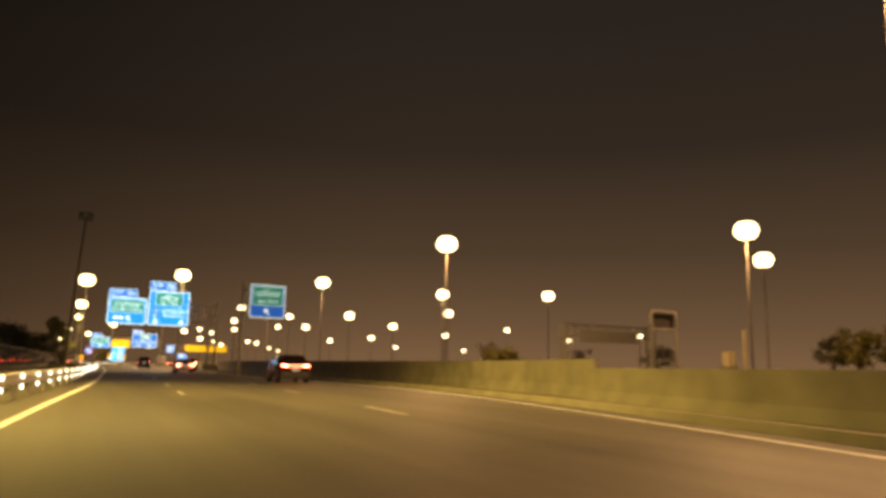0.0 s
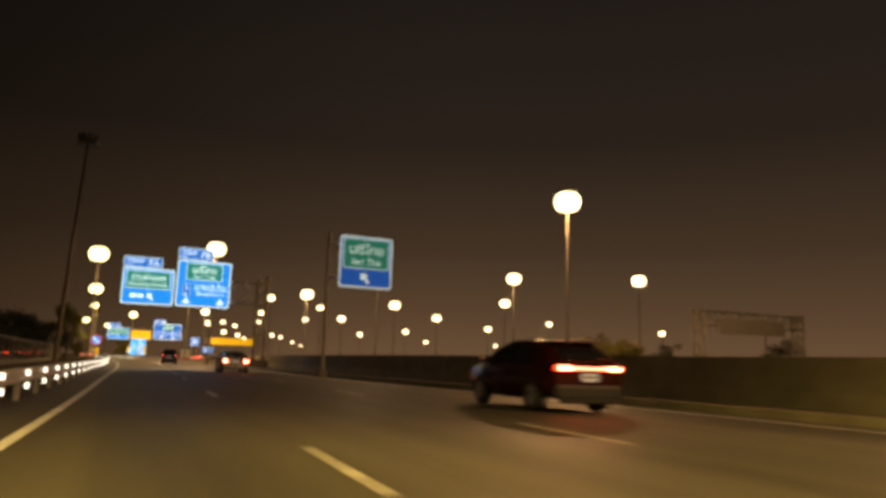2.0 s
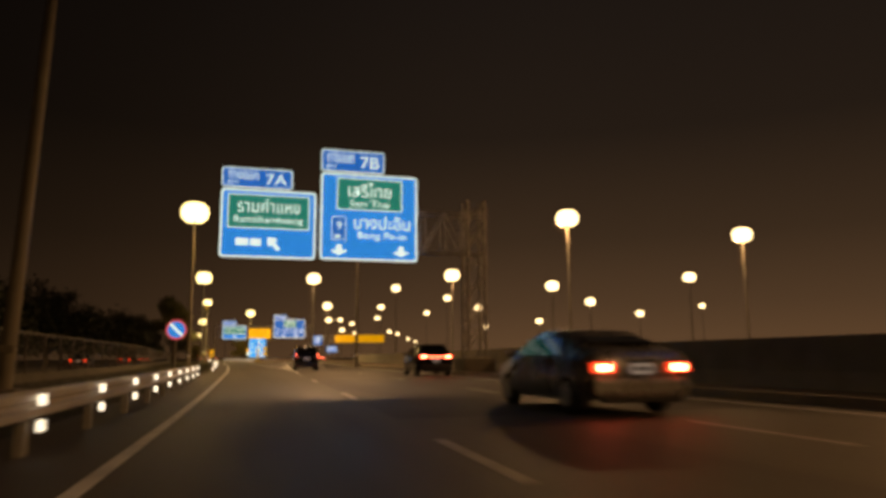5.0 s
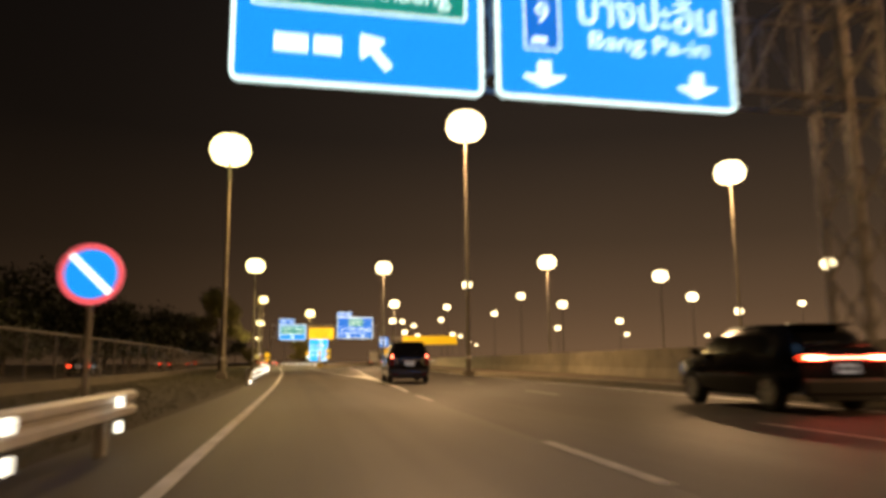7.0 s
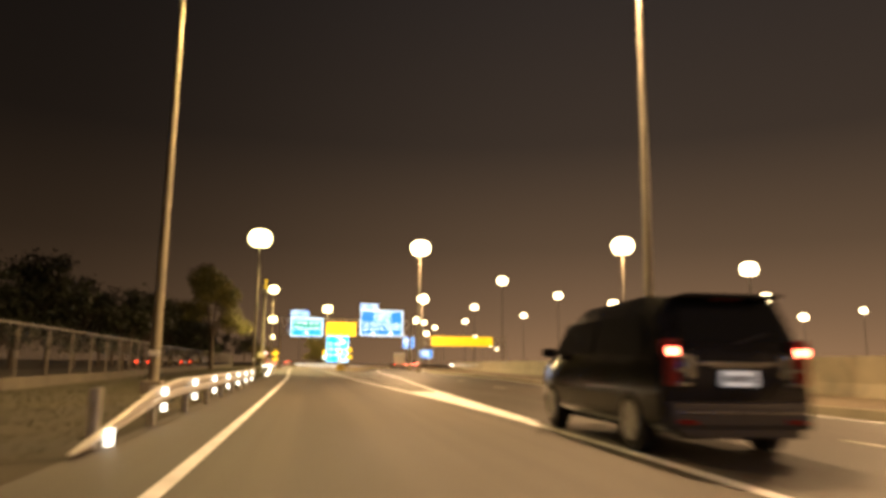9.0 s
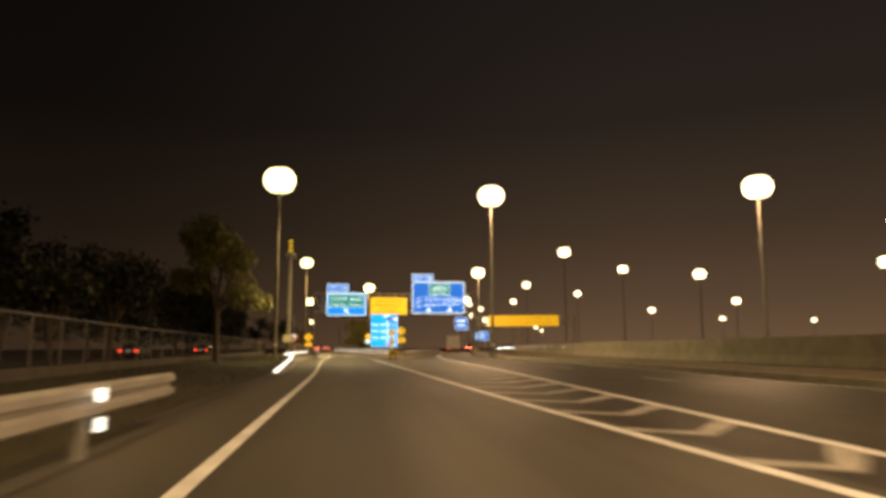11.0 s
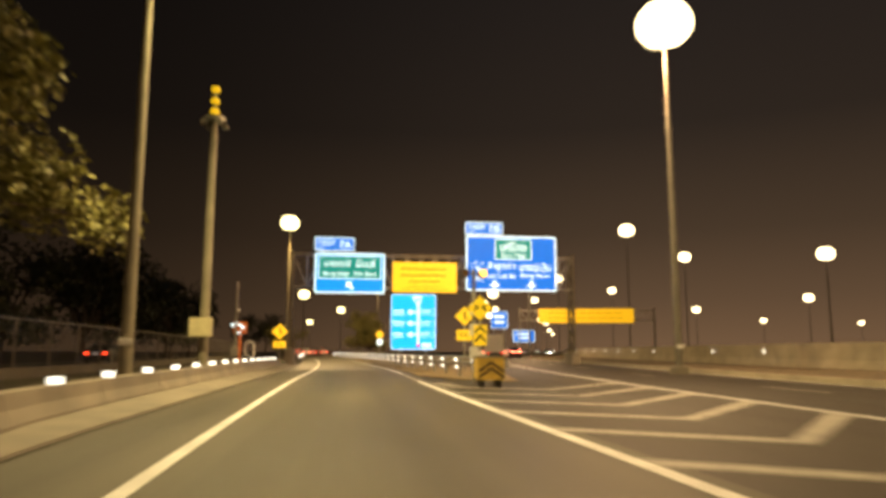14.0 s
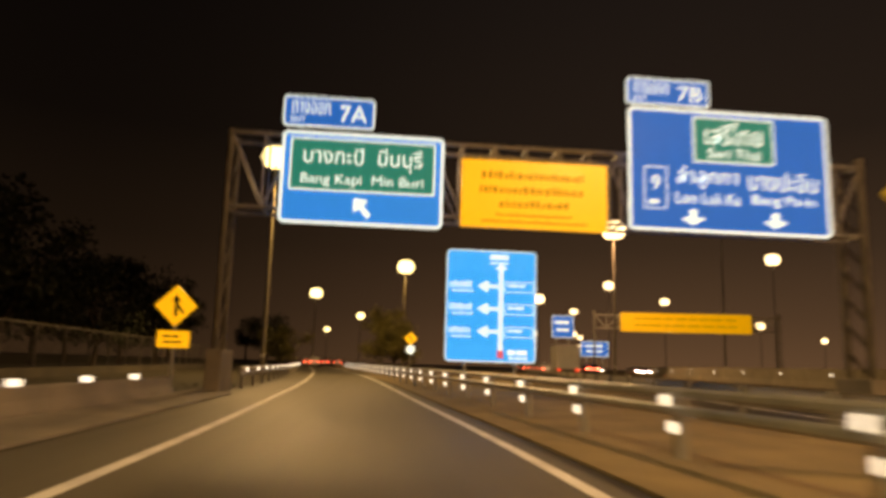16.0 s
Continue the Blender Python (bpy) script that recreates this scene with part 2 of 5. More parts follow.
BOX_CREAM = material("cream_cabinet", (0.48, 0.44, 0.26), 0.5, vary=0.15, scale=4, fine=60, bump=0.05)


def glass_material():
    m = bpy.data.materials.new("tinted_car_glass")
    m.use_nodes = True
    b = m.node_tree.nodes["Principled BSDF"]
    b.inputs["Base Color"].default_value = (0.012, 0.013, 0.014, 1)
    b.inputs["Roughness"].default_value = 0.06
    b.inputs["Specular IOR Level"].default_value = 0.35
    return m

GLASS = glass_material()


# ---- building helpers ----
def thing(name, at=(0, 0, 0), label="", category="", group="", kind="", turn=0):
    ob = new(name)
    ob.matrix_basis = pose(*at, 0, 0, turn)
    return tagged(ob, label, category, group, kind)




def part(name, bm, mat, parent=None, label="", smooth=False, at=None):
    me = bpy.data.meshes.new(name)
    bmesh.ops.recalc_face_normals(bm, faces=bm.faces)
    if smooth:
        for f in bm.faces:
            f.smooth = True
        for e in bm.edges:
            if len(e.link_faces) == 2 and e.calc_face_angle(0) > 0.7:
                e.smooth = False
    bm.to_mesh(me)
    bm.free()
    me.materials.append(mat)
    ob = new(name, me)
    if parent:
        ob.parent = parent
    if at:
        ob.location = at
    if label:
        ob["label"] = label
    return ob


def piece(name, me, parent, at, rot=(0, 0, 0), scale=(1, 1, 1)):
    """One more object on a mesh that is already there."""
    ob = new(name, me)
    ob.parent = parent
    ob.matrix_basis = Matrix.LocRotScale(at, Euler(rot), scale)
    return ob


def box(bm, c, s, bevel=0.0, rot=None):
    r = bmesh.ops.create_cube(bm, size=1.0, matrix=Matrix.LocRotScale(c, rot, s))
    if bevel:
        edges = {e for v in r["verts"] for e in v.link_edges}
        bmesh.ops.bevel(bm, geom=list(edges), offset=bevel, segments=2, affect="EDGES", profile=0.6)
    return bm


def rod(bm, a, b, r0, r1=None, seg=10, caps=True):
    a, b = Vector(a), Vector(b)
    d = b - a
    q = Vector((0, 0, 1)).rotation_difference(d.normalized())
    bmesh.ops.create_cone(bm, cap_ends=caps, segments=seg, radius1=r0, radius2=r0 if r1 is None else r1, depth=d.length,
                          matrix=Matrix.LocRotScale((a + b) / 2, q, None))
    return bm


def B():
    return bmesh.new()


def curve(points):
    """A smooth line x(y) through the points (y, x)."""
    ys = np.array([p[0] for p in points], float)
    xs = np.array([p[1] for p in points], float)
    g = np.arange(ys[0] - 60, ys[-1] + 60, 1.0)
    v = np.interp(g, ys, xs)
    lo, hi = (xs[1] - xs[0]) / (ys[1] - ys[0]), (xs[-1] - xs[-2]) / (ys[-1] - ys[-2])
    v = np.where(g < ys[0], xs[0] + lo * (g - ys[0]), v)
    v = np.where(g > ys[-1], xs[-1] + hi * (g - ys[-1]), v)
    k = np.exp(-0.5 * (np.arange(-15, 16) / 5.0) ** 2)
    k /= k.sum()
    s = np.convolve(np.pad(v, 15, mode="edge"), k, mode="valid")
    return lambda y: float(np.interp(y, g, s))


def ribbon(bm, left, right, y0, y1, z, step=2.0, drop=0.0):
    """A flat strip between two lines; drop gives it sides."""
    n = max(1, int(math.ceil((y1 - y0) / step)))
    rows = []
    for i in range(n + 1):
        y = y0 + (y1 - y0) * i / n
        rows.append((bm.verts.new((left(y), y, z)), bm.verts.new((right(y), y, z))))
    for a, b in zip(rows, rows[1:]):
        bm.faces.new((a[0], a[1], b[1], b[0]))
    if drop:
        for k in (0, 1):
            low = [bm.verts.new(r[k].co - Vector((0, 0, drop))) for r in rows]
            for i in range(n):
                bm.faces.new((rows[i][k], rows[i + 1][k], low[i + 1], low[i]))
    return bm


def sweep(bm, profile, line, y0, y1, step=2.0, scale_z=None):
    """A profile of (x, z) carried along a line x(y), closed at its ends."""
    n = max(1, int(math.ceil((y1 - y0) / step)))
    rings = []
    for i in range(n + 1):
        y = y0 + (y1 - y0) * i / n
        k = scale_z(y) if scale_z else 1.0
        rings.append([bm.verts.new((line(y) + px, y, pz * k)) for px, pz in profile])
    m = len(profile)
    for a, b in zip(rings, rings[1:]):
        for j in range(m):
            bm.faces.new((a[j], a[(j + 1) % m], b[(j + 1) % m], b[j]))
    bm.faces.new(rings[0])
    bm.faces.new(list(reversed(rings[-1])))
    return bm


def outline(w, h, r, seg=4):
    """A rounded rectangle about the origin."""
    pts = []
    for cx, cz, a0 in ((w / 2 - r, h / 2 - r, 0), (-w / 2 + r, h / 2 - r, 90), (-w / 2 + r, -h / 2 + r, 180), (w / 2 - r, -h / 2 + r, 270)):
        for i in range(seg + 1):
            a = radians(a0 + 90 * i / seg)
            pts.append((cx + r * math.cos(a), cz + r * math.sin(a)))
    return pts


def plate(bm, pts, y, thick, at=(0, 0)):
    """A flat shape in the xz plane, facing -y, with its face at y and the given thickness behind it."""
    f = [bm.verts.new((x + at[0], y, z + at[1])) for x, z in pts]
    k = [bm.verts.new((x + at[0], y + thick, z + at[1])) for x, z in pts]
    bm.faces.new(f)
    bm.faces.new(list(reversed(k)))
    for i in range(len(f)):
        j = (i + 1) % len(f)
        bm.faces.new((f[i], f[j], k[j], k[i]))
    return bm


def frame_plate(bm, w, h, r, border, y, thick, at=(0, 0)):
    """A rounded rectangular ring."""
    o, i = outline(w, h, r), outline(w - 2 * border, h - 2 * border, max(0.01, r - border))
    n = len(o)
    rings = []
    for pts, yy in ((o, y), (i, y), (i, y + thick), (o, y + thick)):
        rings.append([bm.verts.new((x + at[0], yy, z + at[1])) for x, z in pts])
    for a, b in zip(rings, rings[1:] + rings[:1]):
        for j in range(n):
            k = (j + 1) % n
            bm.faces.new((a[j], a[k], b[k], b[j]))
    return bm


def lettering(text, parent, mat, at, height, width=None, label="", name="lettering"):
    """Raised letters that face -y, centred at (x, y, z)."""
    cu = bpy.data.curves.new("lettering", "FONT")
    cu.body, cu.size, cu.extrude, cu.resolution_u = text, 1.0, 0.006, 3
    tmp = new("lettering_tmp", cu)
    dg = bpy.context.evaluated_depsgraph_get()
    me = bpy.data.meshes.new_from_object(tmp.evaluated_get(dg))
    bpy.data.objects.remove(tmp)
    bpy.data.curves.remove(cu)
    if not me.vertices:
        return None
    co = np.array([v.co[:] for v in me.vertices])
    lo, hi = co.min(0), co.max(0)
    sz = height / max(1e-6, hi[1] - lo[1])
    sx = width / max(1e-6, hi[0] - lo[0]) if width else sz
    c = (lo + hi) / 2
    for v in me.vertices:
        p = v.co
        v.co = ((p.x - c[0]) * sx, -(p.z - c[2]) * 1.0, (p.y - c[1]) * sz)
    me.name = name
    me.materials.clear()
    me.materials.append(mat)
    ob = new(name, me)
    ob.parent = parent
    ob.location = at
    if label:
        ob["label"] = label
    return ob


def arrow_pts(w, h, angle=0):
    """A broad road-sign arrow that points up, turned by angle."""
    pts = [(-0.16, -0.5), (0.16, -0.5), (0.16, 0.02), (0.5, 0.02), (0.5, 0.12), (0, 0.5), (-0.5, 0.12), (-0.5, 0.02), (-0.16, 0.02)]
    a = radians(angle)
    return [((x * w) * math.cos(a) - (z * h) * math.sin(a), (x * w) * math.sin(a) + (z * h) * math.cos(a)) for x, z in pts]


# ---- plan: lines along the road as x(y) ----
EDGE_L = curve([(-20, -2.47), (0, -1.62), (14, -1.02), (32, 0.13), (43, 0.61), (55, 0.95), (66, 1.25), (74, 1.53), (82, 1.78), (92, 1.93), (108, 2.15), (118, 2.28), (136, 2.25), (150, 2.15), (163, 2.08), (173, 1.85), (181, 1.51), (196, 1.22), (203, 1.10), (207, 1.12), (212, 1.32), (217, 1.16), (222, 0.96), (236, 0.53), (255, -0.57), (280, -2.47), (330, -7.37), (420, -17.87)])
LANE_A = curve([(-20, 0.3), (0, 1.4), (14, 2.2), (27, 3.0), (45, 3.75), (73, 4.8), (86, 5.5), (100, 6.0), (111, 6.4), (120, 7.0), (128, 7.25)])
LANE_B = curve([(-20, 3.2), (0, 5.1), (15, 6.25), (27, 7.05), (38, 7.8), (60, 8.6), (88, 9.5), (112, 10.3), (135, 11.1), (160, 12.8), (175, 13.7), (199, 14.6), (225, 17.4), (270, 24.2), (340, 35), (420, 47)])
EDGE_R = curve([(-20, 3.6), (-5, 6.4), (5.7, 9.0), (10.5, 10.2), (17.7, 12.0), (26, 13.4), (35, 13.9), (50, 13.4), (62, 12.6), (76, 12.3), (92, 12.9), (115, 13.7), (138, 14.2), (170, 16.6), (200, 17.4), (225, 20.6), (270, 27.5), (340, 38.5), (420, 51)])
GORE_L = curve([(112, 6.5), (120, 7.0), (128, 7.25), (138, 6.85), (149, 6.3), (163, 6.0), (172, 5.85), (190, 5.42), (198, 5.22), (207, 5.25), (212, 5.30), (216, 5.04), (222, 4.68), (236, 4.05), (247, 3.5), (262, 2.5), (280, 0.9), (330, -4.0), (420, -14.5)])
GORE_R = curve([(128, 7.3), (140, 7.9), (152, 8.7), (164, 9.6), (176, 10.3), (199, 11.3), (212, 12.6), (226, 14.2), (270, 20.8), (340, 31.6), (420, 43.5)])
WALL_R = curve([(-20, 8.2), (0, 10.6), (8, 11.6), (13, 12.9), (22, 15.6), (32, 16.9), (45, 17.0), (70, 15.9), (95, 16.4), (118, 18.2), (135, 20.4), (150, 21.8), (170, 23.4), (200, 25.6), (225, 28.4), (270, 36), (340, 47.5), (420, 60)])
RAIL_R = curve([(199, 7.5), (206, 7.15), (213, 6.75), (221, 6.2), (235, 5.35), (250, 4.3), (265, 3.1), (290, 1.0), (330, -3.0)])
RAIL_M = curve([(199, 8.0), (210, 9.7), (222, 11.6), (250, 16.0), (290, 22.2), (330, 28.5)])
FENCE = curve([(-20, -9.0), (30, -7.6), (60, -6.6), (100, -6.1), (140, -6.1), (160, -7.0), (175, -8.3), (195, -8.9), (215, -9.2), (260, -11.5), (330, -18)])

KERB = lambda y: EDGE_R(y) + 1.0 - 0.7 * min(1.0, max(0.0, (y - 112.0) / 20.0))


def shift(f, d):
    return lambda y: f(y) + d


# ---- ground and road ----
bm = B()
for x0, x1 in ((-900, 900),):
    n = 60
    grid = [[bm.verts.new((x0 + (x1 - x0) * i / n, -200 + 1400 * j / n, -0.06)) for i in range(n + 1)] for j in range(n + 1)]
    for j in range(n):
        for i in range(n):
            bm.faces.new((grid[j][i], grid[j][i + 1], grid[j + 1][i + 1], grid[j + 1][i]))
ground = tagged(part("ground", bm, EARTH), "dry grassy earth verge and flat land beside the motorway", "ground", kind="structure")

SEAM = lambda y: LANE_A(y) if y < 118 else GORE_L(y) + 0.3
SHOULDER = lambda y: EDGE_L(y) - 1.75 + 0.55 * math.exp(-((y - 118.0) / 22.0) ** 2)
bm = ribbon(B(), SHOULDER, SEAM, -20, 172, 0.0, 2.0, 0.08)
tagged(part("road", bm, ASPHALT), "worn asphalt of the nearside lane and exit lane", "road", kind="structure")
bm = ribbon(B(), SHOULDER, SEAM, 172, 420, 0.0, 2.0, 0.08)
tagged(part("road_ramp", bm, ASPHALT_RAMP), "worn asphalt of the exit ramp, coloured paler for missing light", "road", kind="structure")
bm = ribbon(B(), SEAM, KERB, -20, 78, 0.0, 2.0, 0.08)
tagged(part("road_main", bm, ASPHALT), "worn asphalt of the main motorway lanes", "road", kind="structure")
# from y = 78 on the main lanes take the darker asphalt
bm = ribbon(B(), SEAM, KERB, 78, 420, 0.0, 2.0, 0.08)
tagged(part("road_main", bm, ASPHALT_DARK), "dark asphalt of the main motorway lanes", "road", kind="structure")
bm = ribbon(B(), lambda y: GORE_L(y) + 0.45 + 0.42 * max(0.0, 205.0 - y) ** 0.8, lambda y: max(RAIL_M(y) + 0.35, GORE_L(y) + 0.5), 199.2, 330, 0.03, 1.0, 0.05)
tagged(part("verge", bm, GRAVEL), "sandy strip of ground between the ramp and the motorway", "verge", kind="structure")
bm = ribbon(B(), KERB, WALL_R, -20, 420, 0.14, 2.0, 0.22)
median = tagged(part("pavement", bm, DUST), "raised dusty gravel strip behind a low kerb", "verge", kind="structure")
bm = ribbon(B(), shift(WALL_R, 1.3), shift(WALL_R, 17.5), -20, 420, -0.01, 3.0, 0.05)
tagged(part("road_parallel", bm, ASPHALT), "asphalt carriageway beyond the concrete wall", "road", kind="structure")
bm = ribbon(B(), shift(FENCE, -13.0), shift(FENCE, -3.0), -20, 330, -0.02, 3.0, 0.04)
tagged(part("road_frontage", bm, ASPHALT), "dark asphalt frontage road behind the wire fence", "road", kind="structure")
# kerb along the gravel strip
bm = sweep(B(), [(-0.10, -0.02), (0.10, -0.02), (0.10, 0.19), (0.04, 0.20), (-0.06, 0.19)], KERB, -18, 418)
tagged(part("kerb", bm, CONCRETE_PALE), "pale concrete kerb of the gravel strip", "kerb", kind="structure")

# ---- painted lines ----
def solid_line(line, y0, y1, width, label, mat=PAINT):
    bm = ribbon(B(), shift(line, -width / 2), shift(line, width / 2), y0, y1, 0.006, 1.5)
    return tagged(part("road_marking", bm, mat), label, "road marking", kind="structure")

solid_line(EDGE_L, -18, 400, 0.15, "worn white solid edge line on asphalt")
solid_line(EDGE_R, -18, 400, 0.16, "thin white solid edge line beside the kerb")
solid_line(GORE_L, 113.6, 200, 0.18, "broad white solid line of the exit lane")
solid_line(GORE_L, 200, 207.5, 0.11, "thin worn edge line of the ramp", PAINT_WORN)
solid_line(GORE_L, 207.5, 400, 0.15, "white solid edge line of the ramp")
bm = ribbon(B(), shift(GORE_L, -0.09), shift(GORE_R, 0.10), 126.5, 139.5, 0.010, 1.0)
tagged(part("gore_tip", bm, PAINT), "broad white painted tip of the gore", "road marking", kind="structure")
solid_line(GORE_R, 139.5, 400, 0.20, "white solid line on the far side of the hatched gore")


def dashes(line, starts, length, width, group):
    for y in starts:
        bm = ribbon(B(), shift(line, -width / 2), shift(line, width / 2), y, y + length, 0.006, 1.0)
        tagged(part("lane_dash", bm, PAINT_WORN), "worn white lane dash painted on asphalt", "road marking", group)


dashes(LANE_A, (23.9, 33.2, 47.0, 60.0, 72.0, 83.5, 96.0, 108.0), 3.0, 0.15, "dashes between the exit lane and the middle lane")
dashes(LANE_B, [14.2, 25.8, 35.8, 48.5, 61.0, 73.0, 84.7, 97.3, 109.7, 120.3] + [132.5 + 12 * i for i in range(22)], 3.1, 0.13, "dashes between the middle and the outer lane")

# chevrons of the gore
for y in [162.2 + 2.42 * i for i in range(-9, 5)] + [174.6 + 2.70 * i for i in range(9)]:
    a, b = GORE_L(y), GORE_R(y)
    if b - a > 1.0:
        bm = B()
        v = a + 0.47 * (b - a)
        w = 0.40
        tip = y - 0.62 * (v - a)
        rise = 1.10 * (b - v) - 0.62 * (v - a)
        for p in (((a + 0.1, y), (v, tip), (v, tip + w), (a + 0.1, y + w)), ((v, tip), (GORE_R(y + rise) - 0.1, y + rise), (GORE_R(y + rise) - 0.1, y + rise + w * 1.5), (v, tip + w))):
            bm.faces.new([bm.verts.new((px, py, 0.006)) for px, py in p])
        tagged(part("gore_chevron", bm, PAINT_WORN), "wide worn white chevron bar in the hatched gore", "road marking", "chevrons of the gore")

bm = B()
bm.faces.new([bm.verts.new((x, y, 0.006)) for x, y in ((5.44, 198.5), (5.90, 196.9), (6.22, 196.95), (5.80, 198.8))])
tagged(part("gore_chevron", bm, PAINT_WORN), "short worn white bar at the tip of the gore", "road marking", "chevrons of the gore")

# ---- concrete wall on the right ----
def wall_units(line, y0, y1, height, name, label, unit=6.0):
    prof = [(-0.30, 0.0), (0.30, 0.0), (0.30, 0.10), (0.14, 0.42), (0.10, 1.0), (-0.10, 1.0), (-0.14, 0.42), (-0.30, 0.10)]
    top = thing(name, (0, 0, 0), label, "wall", kind="structure")
    y = y0
    while y < y1 - 0.1:
        e = min(y + unit - 0.03, y1)
        bm = sweep(B(), [(px, -0.05 + pz * (height + 0.05)) for px, pz in prof], line, y, e, 2.0)
        part("panel", bm, CONCRETE_PALE, top)
        y += unit
    return top

wall_units(WALL_R, -20, 18.5, 1.12, "wall_near", "weathered concrete barrier wall beside the motorway")
wall_far = wall_units(shift(WALL_R, 0.25), 18.6, 300, 1.42, "wall_far", "tall weathered concrete barrier wall along the gravel strip")
wall_units(shift(WALL_R, 0.25), 300, 418, 0.55, "wall_distant", "low distant concrete barrier wall along the motorway", 20.0)

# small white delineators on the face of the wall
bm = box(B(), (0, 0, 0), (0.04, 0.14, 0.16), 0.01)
mark_mesh = part("delineator", bm, REFLECTOR, wall_far, "small reflective white marker with its own glow", at=(WALL_R(217.0) + 0.10, 217.0, 1.02)).data
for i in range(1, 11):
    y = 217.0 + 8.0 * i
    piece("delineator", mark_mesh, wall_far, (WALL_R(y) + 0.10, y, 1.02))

# ---- concrete barrier on the left, with a striped sloping end ----
def bends(points):
    """A line x(y) with sharper bends than curve() gives."""
    return lambda y: float(np.interp(y, [p[0] for p in points], [p[1] for p in points]))

BAR_L = bends([(160, 0.62), (166, 0.50), (170, 0.40), (175, 0.30), (178, 0.12), (181.3, -0.10), (182.5, -0.33), (184, -0.66), (186, -0.95), (190, -1.15), (200, -1.33), (210, -1.48), (226, -1.62)])
BAR_TOE = bends([(160, 0.86), (166, 0.78), (170, 0.69), (175, 0.58), (178, 0.40), (181, 0.22), (183.5, 0.0), (186, -0.10), (193, -0.14), (203, -0.18), (215, -0.25), (226, -0.40)])
BAR_TOP = bends([(160, 0.03), (166, 0.04), (170, 0.16), (172, 0.25), (174, 0.32), (176, 0.40), (178, 0.46), (181, 0.52), (188, 0.51), (203, 0.54), (212, 0.51), (226, 0.46)])


def barrier_run(y0, y1, steps, toe):
    """A length of the barrier; toe adds the broad flared foot at its road side."""
    bm, rings = B(), []
    for i in range(steps + 1):
        y = y0 + (y1 - y0) * i / steps
        c, top = BAR_L(y), BAR_TOP(y)
        k = min(1.0, top / 0.5)
        foot = [(max(BAR_TOE(y), c + 0.20), -0.02), (max(BAR_TOE(y), c + 0.20), 0.035), (c + 0.19, 0.13 * k)] if toe else [(c + 0.20, -0.02), (c + 0.20, 0.13 * k)]
        pts = [(c - 0.28, -0.02)] + foot + [(c + 0.12, 0.30 * k), (c + 0.09, top - 0.02), (c + 0.07, top), (c - 0.07, top), (c - 0.09, top - 0.02), (c - 0.13, 0.30 * k)]
        rings.append([bm.verts.new((x, y, z)) for x, z in pts])
    n = len(rings[0])
    for a, b in zip(rings, rings[1:]):
        for i in range(n):
            bm.faces.new((a[i], a[(i + 1) % n], b[(i + 1) % n], b[i]))
    bm.faces.new(rings[0][::-1])
    bm.faces.new(rings[-1])
    bmesh.ops.recalc_face_normals(bm, faces=bm.faces)
    return bm

barrier = thing("concrete_barrier", (0, 0, 0), "concrete barrier with a sloping end striped in black and white", "barrier")
y, k = 165.0, 0
while y < 181.0:
    part("stripe", barrier_run(y, y + 0.36, 1, True), (STRIPE_WHITE, STRIPE_BLACK)[k % 2], barrier)
    y, k = y + 0.36, k + 1
while y < 224.0:
    part("segment", barrier_run(y, min(y + 3.97, 224.0), 3, False), CONCRETE, barrier)
    y += 4.0
bm = B()
for y in range(181, 226):
    for a, b in (((BAR_L, 0.215, 0.10), (BAR_TOE, 0.0, 0.035)), ((BAR_TOE, 0.0, 0.035), (BAR_TOE, 0.012, -0.02))):
        p = [(f(v) + d, v, z) for f, d, z, v in ((*a, y), (*b, y), (*b, y + 1), (*a, y + 1))]
        bm.faces.new([bm.verts.new(q) for q in p])
bmesh.ops.remove_doubles(bm, verts=bm.verts, dist=0.001)
tagged(part("gutter", bm, CONCRETE), "dirty concrete footing strip along the barrier", "kerb", kind="structure")
bm = ribbon(B(), shift(BAR_TOE, 0.015), shift(BAR_TOE, 0.085), 181, 226, 0.005, 1.0)
tagged(part("gutter_joint", bm, EARTH), "dark dirt-filled joint along the footing strip", "joint", kind="structure")

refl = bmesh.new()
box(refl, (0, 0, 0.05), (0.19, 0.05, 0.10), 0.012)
refl_mesh = part("reflector", refl, REFLECTOR, barrier, "reflective white marker with its own glow", at=(BAR_L(165.8), 165.8, BAR_TOP(165.8) - 0.003)).data
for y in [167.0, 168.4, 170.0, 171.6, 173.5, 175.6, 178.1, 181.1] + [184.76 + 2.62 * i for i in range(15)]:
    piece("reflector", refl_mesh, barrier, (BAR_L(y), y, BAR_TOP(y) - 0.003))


# ---- steel guard rails ----
def w_beam(z0):
    h = [(0.0, 0.0), (0.055, 0.035), (0.055, 0.10), (0.0, 0.135), (0.0, 0.165), (0.055, 0.20), (0.055, 0.265), (0.0, 0.30)]
    return [(x, z0 + z) for x, z in h] + [(x - 0.012, z0 + z) for x, z in reversed(h)]


def tube_beam(z0):
    return [(-0.02, z0), (0.03, z0), (0.055, z0 + 0.03), (0.055, z0 + 0.08), (0.03, z0 + 0.11), (-0.02, z0 + 0.11)]


